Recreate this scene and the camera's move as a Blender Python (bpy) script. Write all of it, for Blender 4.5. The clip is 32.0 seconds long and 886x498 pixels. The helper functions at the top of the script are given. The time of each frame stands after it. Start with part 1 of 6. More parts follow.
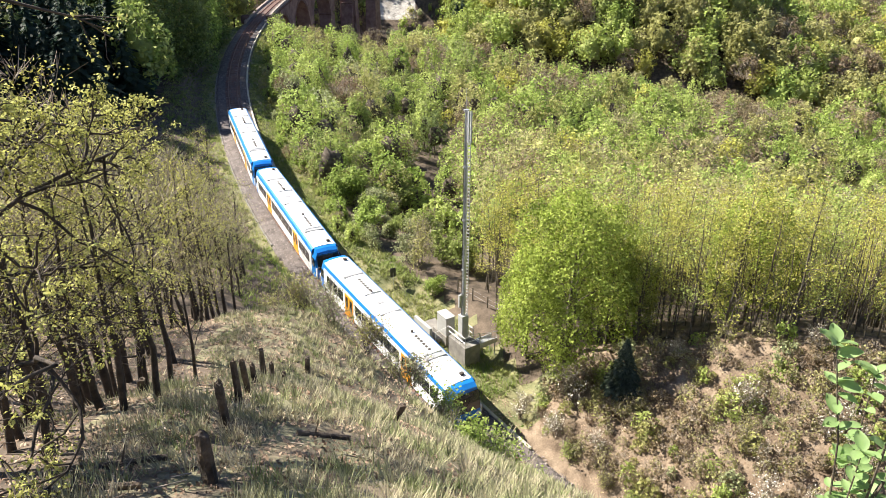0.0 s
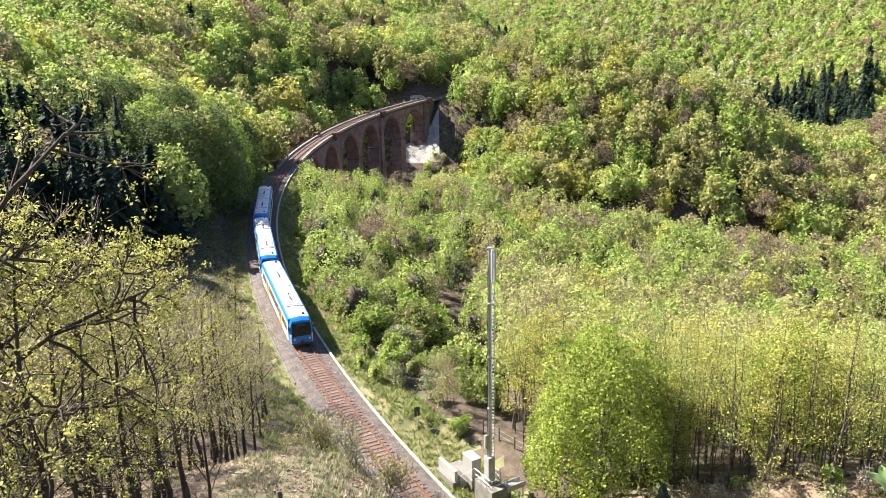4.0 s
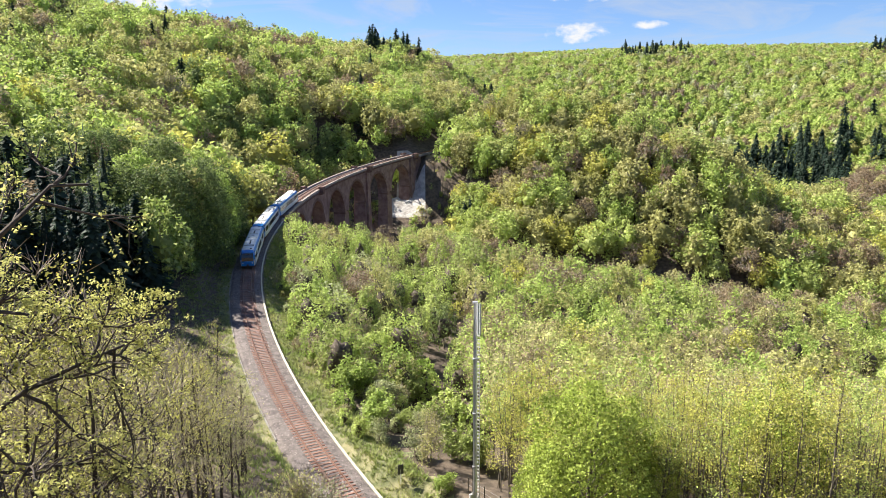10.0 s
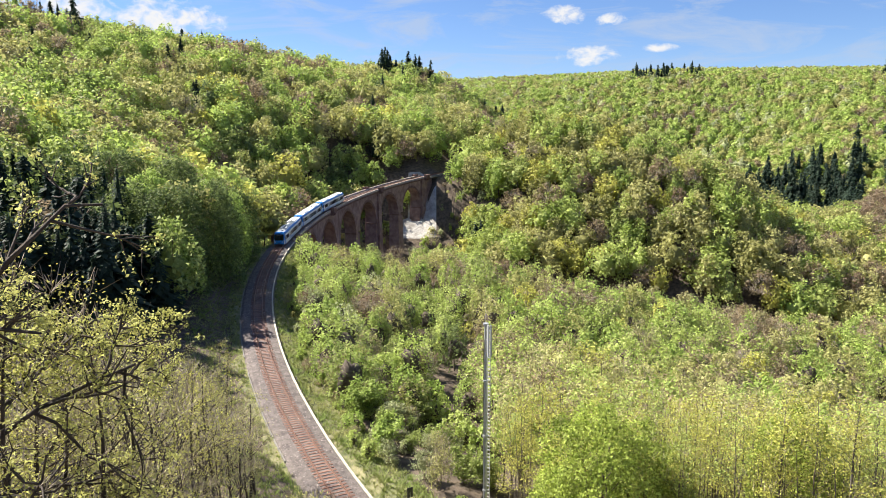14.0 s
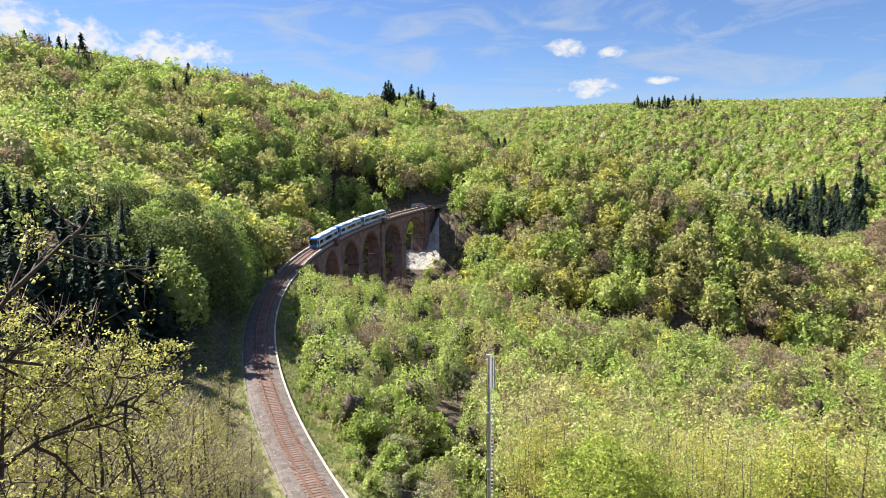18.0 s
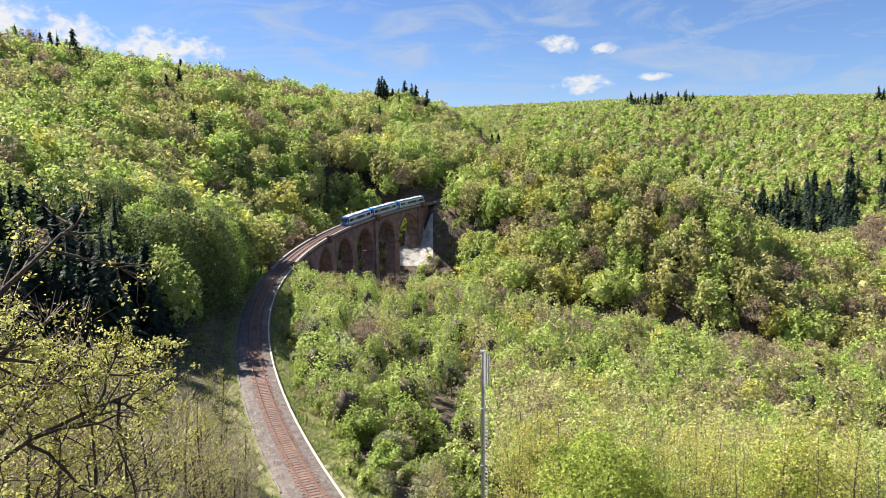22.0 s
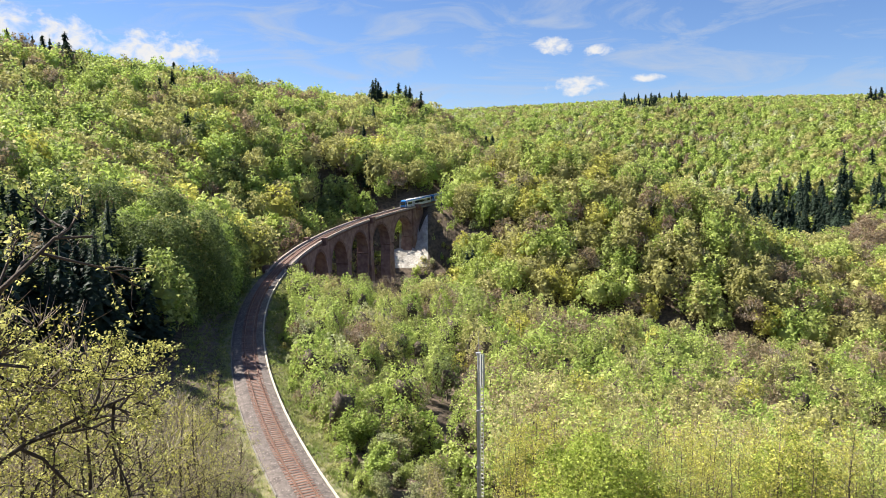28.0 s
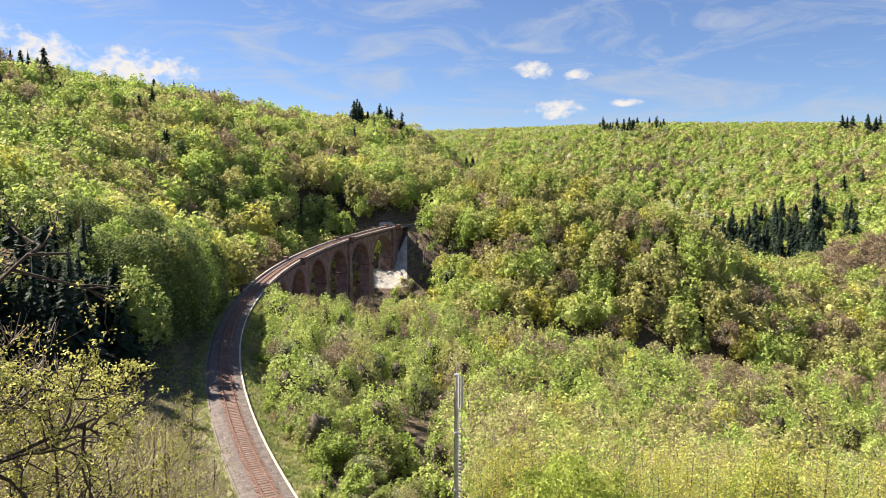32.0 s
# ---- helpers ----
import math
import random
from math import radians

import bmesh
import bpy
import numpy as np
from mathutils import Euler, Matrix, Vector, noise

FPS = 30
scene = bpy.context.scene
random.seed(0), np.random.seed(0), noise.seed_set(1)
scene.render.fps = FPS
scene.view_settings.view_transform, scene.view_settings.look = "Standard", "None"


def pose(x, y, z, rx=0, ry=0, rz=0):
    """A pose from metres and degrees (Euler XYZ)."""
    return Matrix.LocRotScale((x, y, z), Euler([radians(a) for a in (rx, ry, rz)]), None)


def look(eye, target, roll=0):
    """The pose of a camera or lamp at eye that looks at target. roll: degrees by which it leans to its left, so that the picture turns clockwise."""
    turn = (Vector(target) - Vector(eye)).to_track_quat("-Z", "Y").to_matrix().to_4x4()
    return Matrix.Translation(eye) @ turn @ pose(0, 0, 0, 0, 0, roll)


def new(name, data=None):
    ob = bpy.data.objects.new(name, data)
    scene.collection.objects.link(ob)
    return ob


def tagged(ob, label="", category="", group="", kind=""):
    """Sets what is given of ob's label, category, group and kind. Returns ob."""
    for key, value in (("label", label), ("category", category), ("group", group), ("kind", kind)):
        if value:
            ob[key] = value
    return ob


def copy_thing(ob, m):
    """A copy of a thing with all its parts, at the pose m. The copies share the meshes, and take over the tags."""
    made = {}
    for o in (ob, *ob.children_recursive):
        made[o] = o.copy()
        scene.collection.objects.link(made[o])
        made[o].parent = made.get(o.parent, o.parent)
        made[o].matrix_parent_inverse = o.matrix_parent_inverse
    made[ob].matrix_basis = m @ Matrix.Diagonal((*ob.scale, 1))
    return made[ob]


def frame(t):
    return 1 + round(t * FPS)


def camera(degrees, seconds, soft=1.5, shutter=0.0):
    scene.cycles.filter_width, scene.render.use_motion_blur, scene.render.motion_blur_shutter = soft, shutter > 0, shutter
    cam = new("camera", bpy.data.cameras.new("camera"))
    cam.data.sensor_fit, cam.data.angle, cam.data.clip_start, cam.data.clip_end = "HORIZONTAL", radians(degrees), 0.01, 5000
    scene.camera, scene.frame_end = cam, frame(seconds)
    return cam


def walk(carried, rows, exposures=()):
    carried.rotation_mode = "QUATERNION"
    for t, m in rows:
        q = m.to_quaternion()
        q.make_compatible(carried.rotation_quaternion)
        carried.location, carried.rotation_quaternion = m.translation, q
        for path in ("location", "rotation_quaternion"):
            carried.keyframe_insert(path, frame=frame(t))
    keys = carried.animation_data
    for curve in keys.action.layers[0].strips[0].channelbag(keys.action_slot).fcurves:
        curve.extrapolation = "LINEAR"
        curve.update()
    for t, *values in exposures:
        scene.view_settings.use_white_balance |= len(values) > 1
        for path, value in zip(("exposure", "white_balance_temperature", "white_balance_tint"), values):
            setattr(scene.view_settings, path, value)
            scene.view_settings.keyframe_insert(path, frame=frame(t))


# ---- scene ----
EYE = (0.0, 0.0, 35.0)
PATH = [
    (0.0, 64.279, -0.029, -1.725),
    (0.5, 65.687, 0.198, -0.956),
    (1.0, 67.195, 0.441, -0.354),
    (1.5, 68.790, 0.760, 0.023),
    (2.0, 70.302, 0.888, 0.218),
    (2.5, 71.745, 0.969, 0.269),
    (3.0, 73.043, 1.006, 0.243),
    (3.5, 74.134, 0.959, 0.114),
    (4.0, 75.067, 0.933, -0.041),
    (4.5, 75.857, 0.896, -0.248),
    (6.5, 77.863, 0.799, -0.996),
    (7.0, 78.080, 0.687, -1.032),
    (7.5, 78.322, 0.596, -1.042),
    (8.0, 78.591, 0.492, -1.035),
    (8.5, 78.850, 0.439, -1.036),
    (9.0, 79.059, 0.372, -1.028),
    (9.5, 79.208, 0.345, -1.055),
    (10.0, 79.335, 0.350, -1.080),
    (10.5, 79.506, 0.424, -1.120),
    (11.0, 79.719, 0.443, -1.123),
    (11.5, 79.968, 0.441, -1.055),
    (12.0, 80.190, 0.429, -0.928),
    (12.5, 80.419, 0.390, -0.733),
    (13.0, 80.634, 0.342, -0.501),
    (13.5, 80.836, 0.269, -0.293),
    (15.5, 81.728, 0.219, -0.114),
    (16.0, 82.170, 0.324, -0.117),
    (16.5, 82.667, 0.402, -0.059),
    (17.0, 83.098, 0.378, -0.006),
    (17.5, 83.377, 0.340, 0.014),
    (18.0, 83.454, 0.293, 0.029),
    (18.5, 83.363, 0.258, 0.029),
    (19.0, 83.170, 0.261, 0.029),
    (19.5, 82.990, 0.291, 0.022),
    (20.0, 82.886, 0.349, -0.044),
    (20.5, 82.857, 0.397, -0.128),
    (21.0, 82.933, 0.387, -0.251),
    (21.5, 83.045, 0.397, -0.365),
    (22.0, 83.166, 0.362, -0.473),
    (22.5, 83.279, 0.335, -0.568),
    (23.0, 83.337, 0.390, -0.673),
    (23.5, 83.360, 0.421, -0.758),
    (24.0, 83.351, 0.529, -0.858),
    (24.5, 83.371, 0.639, -0.949),
    (25.0, 83.405, 0.757, -1.038),
    (25.5, 83.439, 0.836, -1.106),
    (27.5, 83.309, 0.688, -0.989),
    (28.0, 83.316, 0.622, -0.915),
    (28.5, 83.470, 0.649, -0.905),
    (29.0, 83.738, 0.655, -1.003),
    (29.5, 84.053, 0.636, -1.246),
    (30.0, 84.307, 0.657, -1.577),
    (30.5, 84.484, 0.591, -1.900),
    (31.0, 84.630, 0.442, -2.132),
    (31.5, 84.802, 0.180, -2.280),
    (32.0, 84.950, -0.137, -2.474),
]
cam = camera(62.85, 32.0, soft=0.8)
walk(cam, [(t, pose(*EYE, rx, ry, rz)) for t, rx, ry, rz in PATH], [(0.0, 1.44, 6650, 10), (4.0, 1.64, 6650, 10), (9.0, 1.55, 6600, 10), (16.0, 1.45, 6650, 10), (24.0, 1.4, 6650, 10), (28.0, 1.4, 6750, 10), (32.0, 1.42, 7200, 12)])

# ---- daylight ----
SUN_AZ, SUN_EL = -66.0, 44.5            # degrees from north (y) to the east, and above the horizon
world = bpy.data.worlds.new("sky")
scene.world = world
world.use_nodes = True
wn, wl = world.node_tree.nodes, world.node_tree.links
wn.clear()
w_out = wn.new("ShaderNodeOutputWorld")
w_bg = wn.new("ShaderNodeBackground")
w_sky = wn.new("ShaderNodeTexSky")
w_sky.sky_type, w_sky.sun_disc = "NISHITA", False
w_sky.sun_elevation, w_sky.sun_rotation = radians(SUN_EL), radians(SUN_AZ)
w_sky.altitude, w_sky.air_density, w_sky.dust_density, w_sky.ozone_density = 1200, 1.0, 0.15, 6.0
w_bg.inputs["Strength"].default_value = 0.05


def w_math(op, a, b=None, c=None):
    n = wn.new("ShaderNodeMath")
    n.operation = op
    for i, v in enumerate((a, b, c)):
        if v is None:
            continue
        if isinstance(v, (int, float)):
            n.inputs[i].default_value = v
        else:
            wl.new(v, n.inputs[i])
    return n.outputs[0]


w_tc = wn.new("ShaderNodeTexCoord")
w_sep = wn.new("ShaderNodeSeparateXYZ")
wl.new(w_tc.outputs["Generated"], w_sep.inputs[0])
w_az = w_math("MULTIPLY", w_math("ARCTAN2", w_sep.outputs[0], w_sep.outputs[1]), 57.2958)
w_el = w_math("MULTIPLY", w_math("ARCSINE", w_sep.outputs[2]), 57.2958)
w_comb = wn.new("ShaderNodeCombineXYZ")
wl.new(w_az, w_comb.inputs[0])
wl.new(w_el, w_comb.inputs[1])


def w_noise(sx, sy, scale, detail, distort=0.0, rough=0.5):
    mp = wn.new("ShaderNodeMapping")
    mp.inputs["Scale"].default_value = (sx, sy, 1)
    mp.inputs["Rotation"].default_value = (0, 0, 0.16)
    wl.new(w_comb.outputs[0], mp.inputs[0])
    t = wn.new("ShaderNodeTexNoise")
    t.inputs["Scale"].default_value, t.inputs["Detail"].default_value = scale, detail
    t.inputs["Distortion"].default_value, t.inputs["Roughness"].default_value = distort, rough
    wl.new(mp.outputs[0], t.inputs["Vector"])
    return t.outputs["Fac"]


# thin streaks of high cloud, denser towards the horizon
w_streak = w_noise(0.4, 1.5, 0.26, 10, 1.2, 0.62)
w_veil = w_math("MULTIPLY_ADD", w_el, -0.026, 0.17)
w_thin = w_math("MULTIPLY", w_math("SMOOTH_MIN", w_math("MAXIMUM", w_math("MULTIPLY", w_math("SUBTRACT", w_streak, 0.47), 5.0), 0.0), 1.0, 0.2), 0.6)
w_thin = w_math("ADD", w_thin, w_math("MAXIMUM", w_veil, 0.0))
# small fair-weather clouds: azimuth, elevation, half widths in degrees
w_puff = w_noise(1, 1.4, 0.75, 6, 0.3, 0.6)
w_sum = None
for az, el, wa, we in ((9.4, 8.8, 1.9, 0.75), (12.9, 8.4, 1.4, 0.5), (11.3, 5.8, 2.3, 0.8), (16.5, 6.2, 1.5, 0.4), (-30.6, 9.6, 3.6, 1.7), (-26.0, 8.9, 2.8, 1.5), (-20.6, 8.1, 5.0, 1.6), (-40, 12, 5, 2), (48, 10, 4, 1.5)):
    du = w_math("DIVIDE", w_math("SUBTRACT", w_az, az), wa)
    dv = w_math("DIVIDE", w_math("SUBTRACT", w_el, el), we)
    d = w_math("ADD", w_math("MULTIPLY", du, du), w_math("MULTIPLY", dv, dv))
    one = w_math("SUBTRACT", w_math("ADD", 0.62, w_math("MULTIPLY", w_math("SUBTRACT", w_puff, 0.5), 3.2)), d)
    w_sum = one if w_sum is None else w_math("MAXIMUM", w_sum, one)
w_cum = wn.new("ShaderNodeMapRange")
w_cum.interpolation_type = "SMOOTHSTEP"
w_cum.inputs["From Min"].default_value, w_cum.inputs["From Max"].default_value = -0.25, 0.85
wl.new(w_sum, w_cum.inputs["Value"])
w_mix = wn.new("ShaderNodeMix")
w_mix.data_type = "RGBA"
wl.new(w_thin, w_mix.inputs[0])
w_clear = wn.new("ShaderNodeVectorMath")          # clear mountain air, a deeper blue
w_clear.operation = "MULTIPLY"
w_clear.inputs[1].default_value = (0.92, 0.96, 1.11)
wl.new(w_sky.outputs[0], w_clear.inputs[0])
wl.new(w_clear.outputs[0], w_mix.inputs[6])
w_mix.inputs[7].default_value = (3.9, 4.6, 5.8, 1)
w_mix2 = wn.new("ShaderNodeMix")
w_mix2.data_type = "RGBA"
wl.new(w_cum.outputs[0], w_mix2.inputs[0])
wl.new(w_mix.outputs[2], w_mix2.inputs[6])
w_mix2.inputs[7].default_value = (6.6, 6.7, 6.9, 1)
wl.new(w_mix2.outputs[2], w_bg.inputs["Color"])
wl.new(w_bg.outputs[0], w_out.inputs["Surface"])

sun_dir = Vector((math.sin(radians(SUN_AZ)) * math.cos(radians(SUN_EL)),
                  math.cos(radians(SUN_AZ)) * math.cos(radians(SUN_EL)), math.sin(radians(SUN_EL))))
sun_data = bpy.data.lights.new("sun", "SUN")
sun_data.energy, sun_data.angle, sun_data.color = 5.0, radians(0.53), (1.0, 0.935, 0.85)
sun = new("sun", sun_data)
sun.matrix_world = look(sun_dir * 500, (0, 0, 0))

# ---- materials ----
def material(name, base, rough=0.8, second=None, scale=3.0, fine=0.0, fine_scale=40.0, metal=0.0, bump=0.0, bump_scale=20.0,
             through_light=0.0, depth=0.05, island=0.0, thing=0.0, detail=5.0, spec=None, contrast=(0.35, 0.65), coat=0.0):
    """A procedural surface: two colours mixed by noise at a large scale, fine grain over them, relief, per-piece variation."""
    m = bpy.data.materials.new(name)
    m.use_nodes = True
    n, l = m.node_tree.nodes, m.node_tree.links
    b = n["Principled BSDF"]
    b.inputs["Roughness"].default_value, b.inputs["Metallic"].default_value = rough, metal
    if spec is not None:
        b.inputs["Specular IOR Level"].default_value = spec
    if coat:
        b.inputs["Coat Weight"].default_value = coat
    tc = n.new("ShaderNodeTexCoord")
    col = None
    if second is not None:
        t = n.new("ShaderNodeTexNoise")
        t.inputs["Scale"].default_value, t.inputs["Detail"].default_value = scale, detail
        l.new(tc.outputs["Object"], t.inputs["Vector"])
        r = n.new("ShaderNodeValToRGB")
        r.color_ramp.elements[0].position, r.color_ramp.elements[1].position = contrast
        r.color_ramp.elements[0].color, r.color_ramp.elements[1].color = (*base, 1), (*second, 1)
        l.new(t.outputs["Fac"], r.inputs[0])
        col = r.outputs[0]
    else:
        c = n.new("ShaderNodeRGB")
        c.outputs[0].default_value = (*base, 1)
        col = c.outputs[0]

    def scaled(source, low, high, colour):
        mr = n.new("ShaderNodeMapRange")
        mr.inputs["To Min"].default_value, mr.inputs["To Max"].default_value = low, high
        l.new(source, mr.inputs["Value"])
        mul = n.new("ShaderNodeVectorMath")
        mul.operation = "SCALE"
        l.new(colour, mul.inputs[0])
        l.new(mr.outputs[0], mul.inputs["Scale"])
        return mul.outputs[0]

    if fine:
        t2 = n.new("ShaderNodeTexNoise")
        t2.inputs["Scale"].default_value, t2.inputs["Detail"].default_value = fine_scale, 6
        l.new(tc.outputs["Object"], t2.inputs["Vector"])
        col = scaled(t2.outputs["Fac"], 1 - fine, 1 + fine, col)
    if island:
        g = n.new("ShaderNodeNewGeometry")
        col = scaled(g.outputs["Random Per Island"], 1 - island, 1 + island, col)
    if thing:
        o = n.new("ShaderNodeObjectInfo")
        col = scaled(o.outputs["Random"], 1 - thing, 1 + thing, col)
    l.new(col, b.inputs["Base Color"])
    if bump:
        t3 = n.new("ShaderNodeTexNoise")
        t3.inputs["Scale"].default_value, t3.inputs["Detail"].default_value = bump_scale, 5
        l.new(tc.outputs["Object"], t3.inputs["Vector"])
        bp = n.new("ShaderNodeBump")
        bp.inputs["Strength"].default_value, bp.inputs["Distance"].default_value = min(1.0, bump), depth
        l.new(t3.outputs["Fac"], bp.inputs["Height"])
        l.new(bp.outputs[0], b.inputs["Normal"])
    if through_light:
        tr = n.new("ShaderNodeBsdfTranslucent")
        l.new(col, tr.inputs["Color"])
        mix = n.new("ShaderNodeMixShader")
        mix.inputs[0].default_value = through_light
        l.new(b.outputs[0], mix.inputs[1])
        l.new(tr.outputs[0], mix.inputs[2])
        l.new(mix.outputs[0], n["Material Output"].inputs["Surface"])
    return m


def leaf(name, a, b2, scale=0.09, island=0.36):
    return material(name, a, 0.65, b2, scale, 0.3, 1.7, through_light=0.42, island=island, thing=0.12, spec=0.25)


LEAF = dict(
    fresh=leaf("leaf_fresh", (0.289, 0.385, 0.090), (0.389, 0.482, 0.133)),
    spring=leaf("leaf_spring", (0.353, 0.437, 0.110), (0.447, 0.517, 0.160)),
    mid=leaf("leaf_mid", (0.256, 0.322, 0.087), (0.346, 0.398, 0.128)),
    moss=leaf("leaf_moss", (0.310, 0.316, 0.110), (0.397, 0.390, 0.145)),
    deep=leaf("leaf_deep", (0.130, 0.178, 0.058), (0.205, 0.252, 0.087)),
    olive=leaf("leaf_olive", (0.367, 0.365, 0.139), (0.468, 0.456, 0.189)),
    straw=leaf("leaf_straw", (0.352, 0.335, 0.157), (0.427, 0.400, 0.200)),
    gold=leaf("leaf_gold", (0.420, 0.424, 0.094), (0.548, 0.534, 0.144)),
    pale=leaf("leaf_pale", (0.353, 0.390, 0.197), (0.447, 0.479, 0.259)),
    bud=leaf("leaf_bud", (0.244, 0.190, 0.116), (0.323, 0.258, 0.157)),
    russet=leaf("leaf_russet", (0.218, 0.157, 0.102), (0.295, 0.220, 0.145)),
    needle=leaf("needle", (0.026, 0.048, 0.034), (0.052, 0.082, 0.052)),
    twig=material("twig", (0.29, 0.24, 0.18), 0.9, (0.43, 0.37, 0.29), 0.08, island=0.3, thing=0.15),
)
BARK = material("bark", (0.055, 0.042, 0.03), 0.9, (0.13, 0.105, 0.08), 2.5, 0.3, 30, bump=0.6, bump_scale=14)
BARK_PALE = material("bark_pale", (0.085, 0.07, 0.052), 0.9, (0.165, 0.14, 0.108), 2.5, 0.3, 30, bump=0.5, bump_scale=14)

# ---- the plan: the railway's line and the hills ----
BEND = (0.00387, 0.00342, 0.00392, 0.00346, 0.00306, 0.00363, 0.00376, 0.00383, 0.00389, 0.00389, 0.00389)   # 1 / radius, every 35 m
LINE_S = np.arange(-150.0, 421.0, 1.0)
_k = np.interp(LINE_S, np.arange(len(BEND)) * 35.0, BEND)
_th = np.concatenate([[0], np.cumsum((_k[1:] + _k[:-1]) / 2)])
_th += -0.4643 - _th[150]
_x, _y = np.cumsum(np.sin(_th)), np.cumsum(np.cos(_th))
LINE = np.stack([_x - _x[150] - 12.51, _y - _y[150] + 71.99, 0.22 + 0.0601 * LINE_S], 1)
SIDE = np.stack([np.cos(_th), -np.sin(_th), 0 * _th], 1)     # to the right of the line, seen up the gradient


def on_line(s, off=0.0, up=0.0):
    p = [np.interp(s, LINE_S, LINE[:, i]) for i in range(3)]
    n = [np.interp(s, LINE_S, SIDE[:, i]) for i in range(2)]
    return Vector((p[0] + n[0] * off, p[1] + n[1] * off, p[2] + up))


def heading(s):
    return float(np.interp(s, LINE_S, _th))


def line_near(x, y):
    """Distance along the line and signed offset (right positive) of points of the plan."""
    x, y = np.atleast_1d(x).astype(float), np.atleast_1d(y).astype(float)
    best, idx = np.full(x.shape, 1e18), np.zeros(x.shape, int)
    for i in range(0, len(LINE_S), 3):
        d = (x - LINE[i, 0]) ** 2 + (y - LINE[i, 1]) ** 2
        m = d < best
        best[m], idx[m] = d[m], i
    dx, dy = x - LINE[idx, 0], y - LINE[idx, 1]
    off = dx * SIDE[idx, 0] + dy * SIDE[idx, 1]
    along = dx * -SIDE[idx, 1] + dy * SIDE[idx, 0]
    far = np.sqrt(best)
    off = np.where(np.abs(along) > 4, np.sign(off + 1e-9) * far, off)
    return LINE_S[idx] + np.clip(along, -4, 4), off


# spot heights of the hills: x, y, z
SPOTS = np.array([
    (0, 0, 33.4), (-2.8, 7.3, 28), (-4, 14, 24.6), (-5, 24, 18.6), (-9, 17, 21.5), (1, 10, 25.5), (3, 17, 19), (1, 25.5, 15), (-4, 31, 15.5), (-1, 37, 6), (-22, 30, 15), (14, 10, 20),
    (-16, 50, 6), (-35, 45, 9), (-60, 70, 8), (0, -60, 48), (80, -30, 20), (-80, -20, 40), (23, 43.5, 6.6), (32, 42, 7.2), (45, 66, -5), (90, 60, -12), (60, 110, -13),
    (20, 110, -6), (60, 178, -15), (110, 155, -17), (0, 190, -3), (170, 190, -52), (105, 224, -40), (58, 244, -34), (-18, 264, -31), (-28, 236, -16),
    (-85, 130, 16), (-100, 185, 26), (-200, 180, 60), (-78, 262, 4), (-214, 362, 82), (-126, 432, 72), (-250, 412, 88), (-187, 445, 82), (-120, 500, 75), (-76, 515, 66), (-220, 640, 72), (-75, 330, 26), (-16, 520, 66), (18, 575, 56), (66, 545, 5), (100, 480, -30),
    (46, 348, 33.5), (78, 335, 27), (112, 284, 4), (110, 315, 12), (148, 295, -15), (240, 380, -7), (300, 375, 10), (160, 420, -45), (262, 500, -42), (190, 660, -25), (330, 600, 5), (310, 960, 102), (530, 860, 95), (130, 1090, 105), (-400, 700, 84), (900, 500, 60),
], float)
_d = SPOTS[:, None, :2] - SPOTS[None, :, :2]
_A = np.sqrt((_d ** 2).sum(2) + 36.0)
_n = len(SPOTS)
_M = np.zeros((_n + 1, _n + 1))
_M[:_n, :_n], _M[_n, :_n], _M[:_n, _n] = _A, 1, 1
_W = np.linalg.solve(_M, np.append(SPOTS[:, 2], 0))
VIA0, VIA1 = 124.0, 268.0


def smooth(a, b, x):
    t = np.clip((x - a) / (b - a), 0, 1)        # also with a above b
    return t * t * (3 - 2 * t)


def ripple(x, y, scale, seed):
    """Smooth unevenness from a few crossed waves."""
    z = 0 * x
    r = np.random.RandomState(seed)
    for i in range(7):
        a, f, p = r.uniform(0, 6.28), r.uniform(0.6, 1.7) / scale, r.uniform(0, 6.28)
        z = z + np.sin((x * np.cos(a) + y * np.sin(a)) * f * 6.28 + p + 0.7 * np.sin(y * f * 3 + i))
    return z / 7


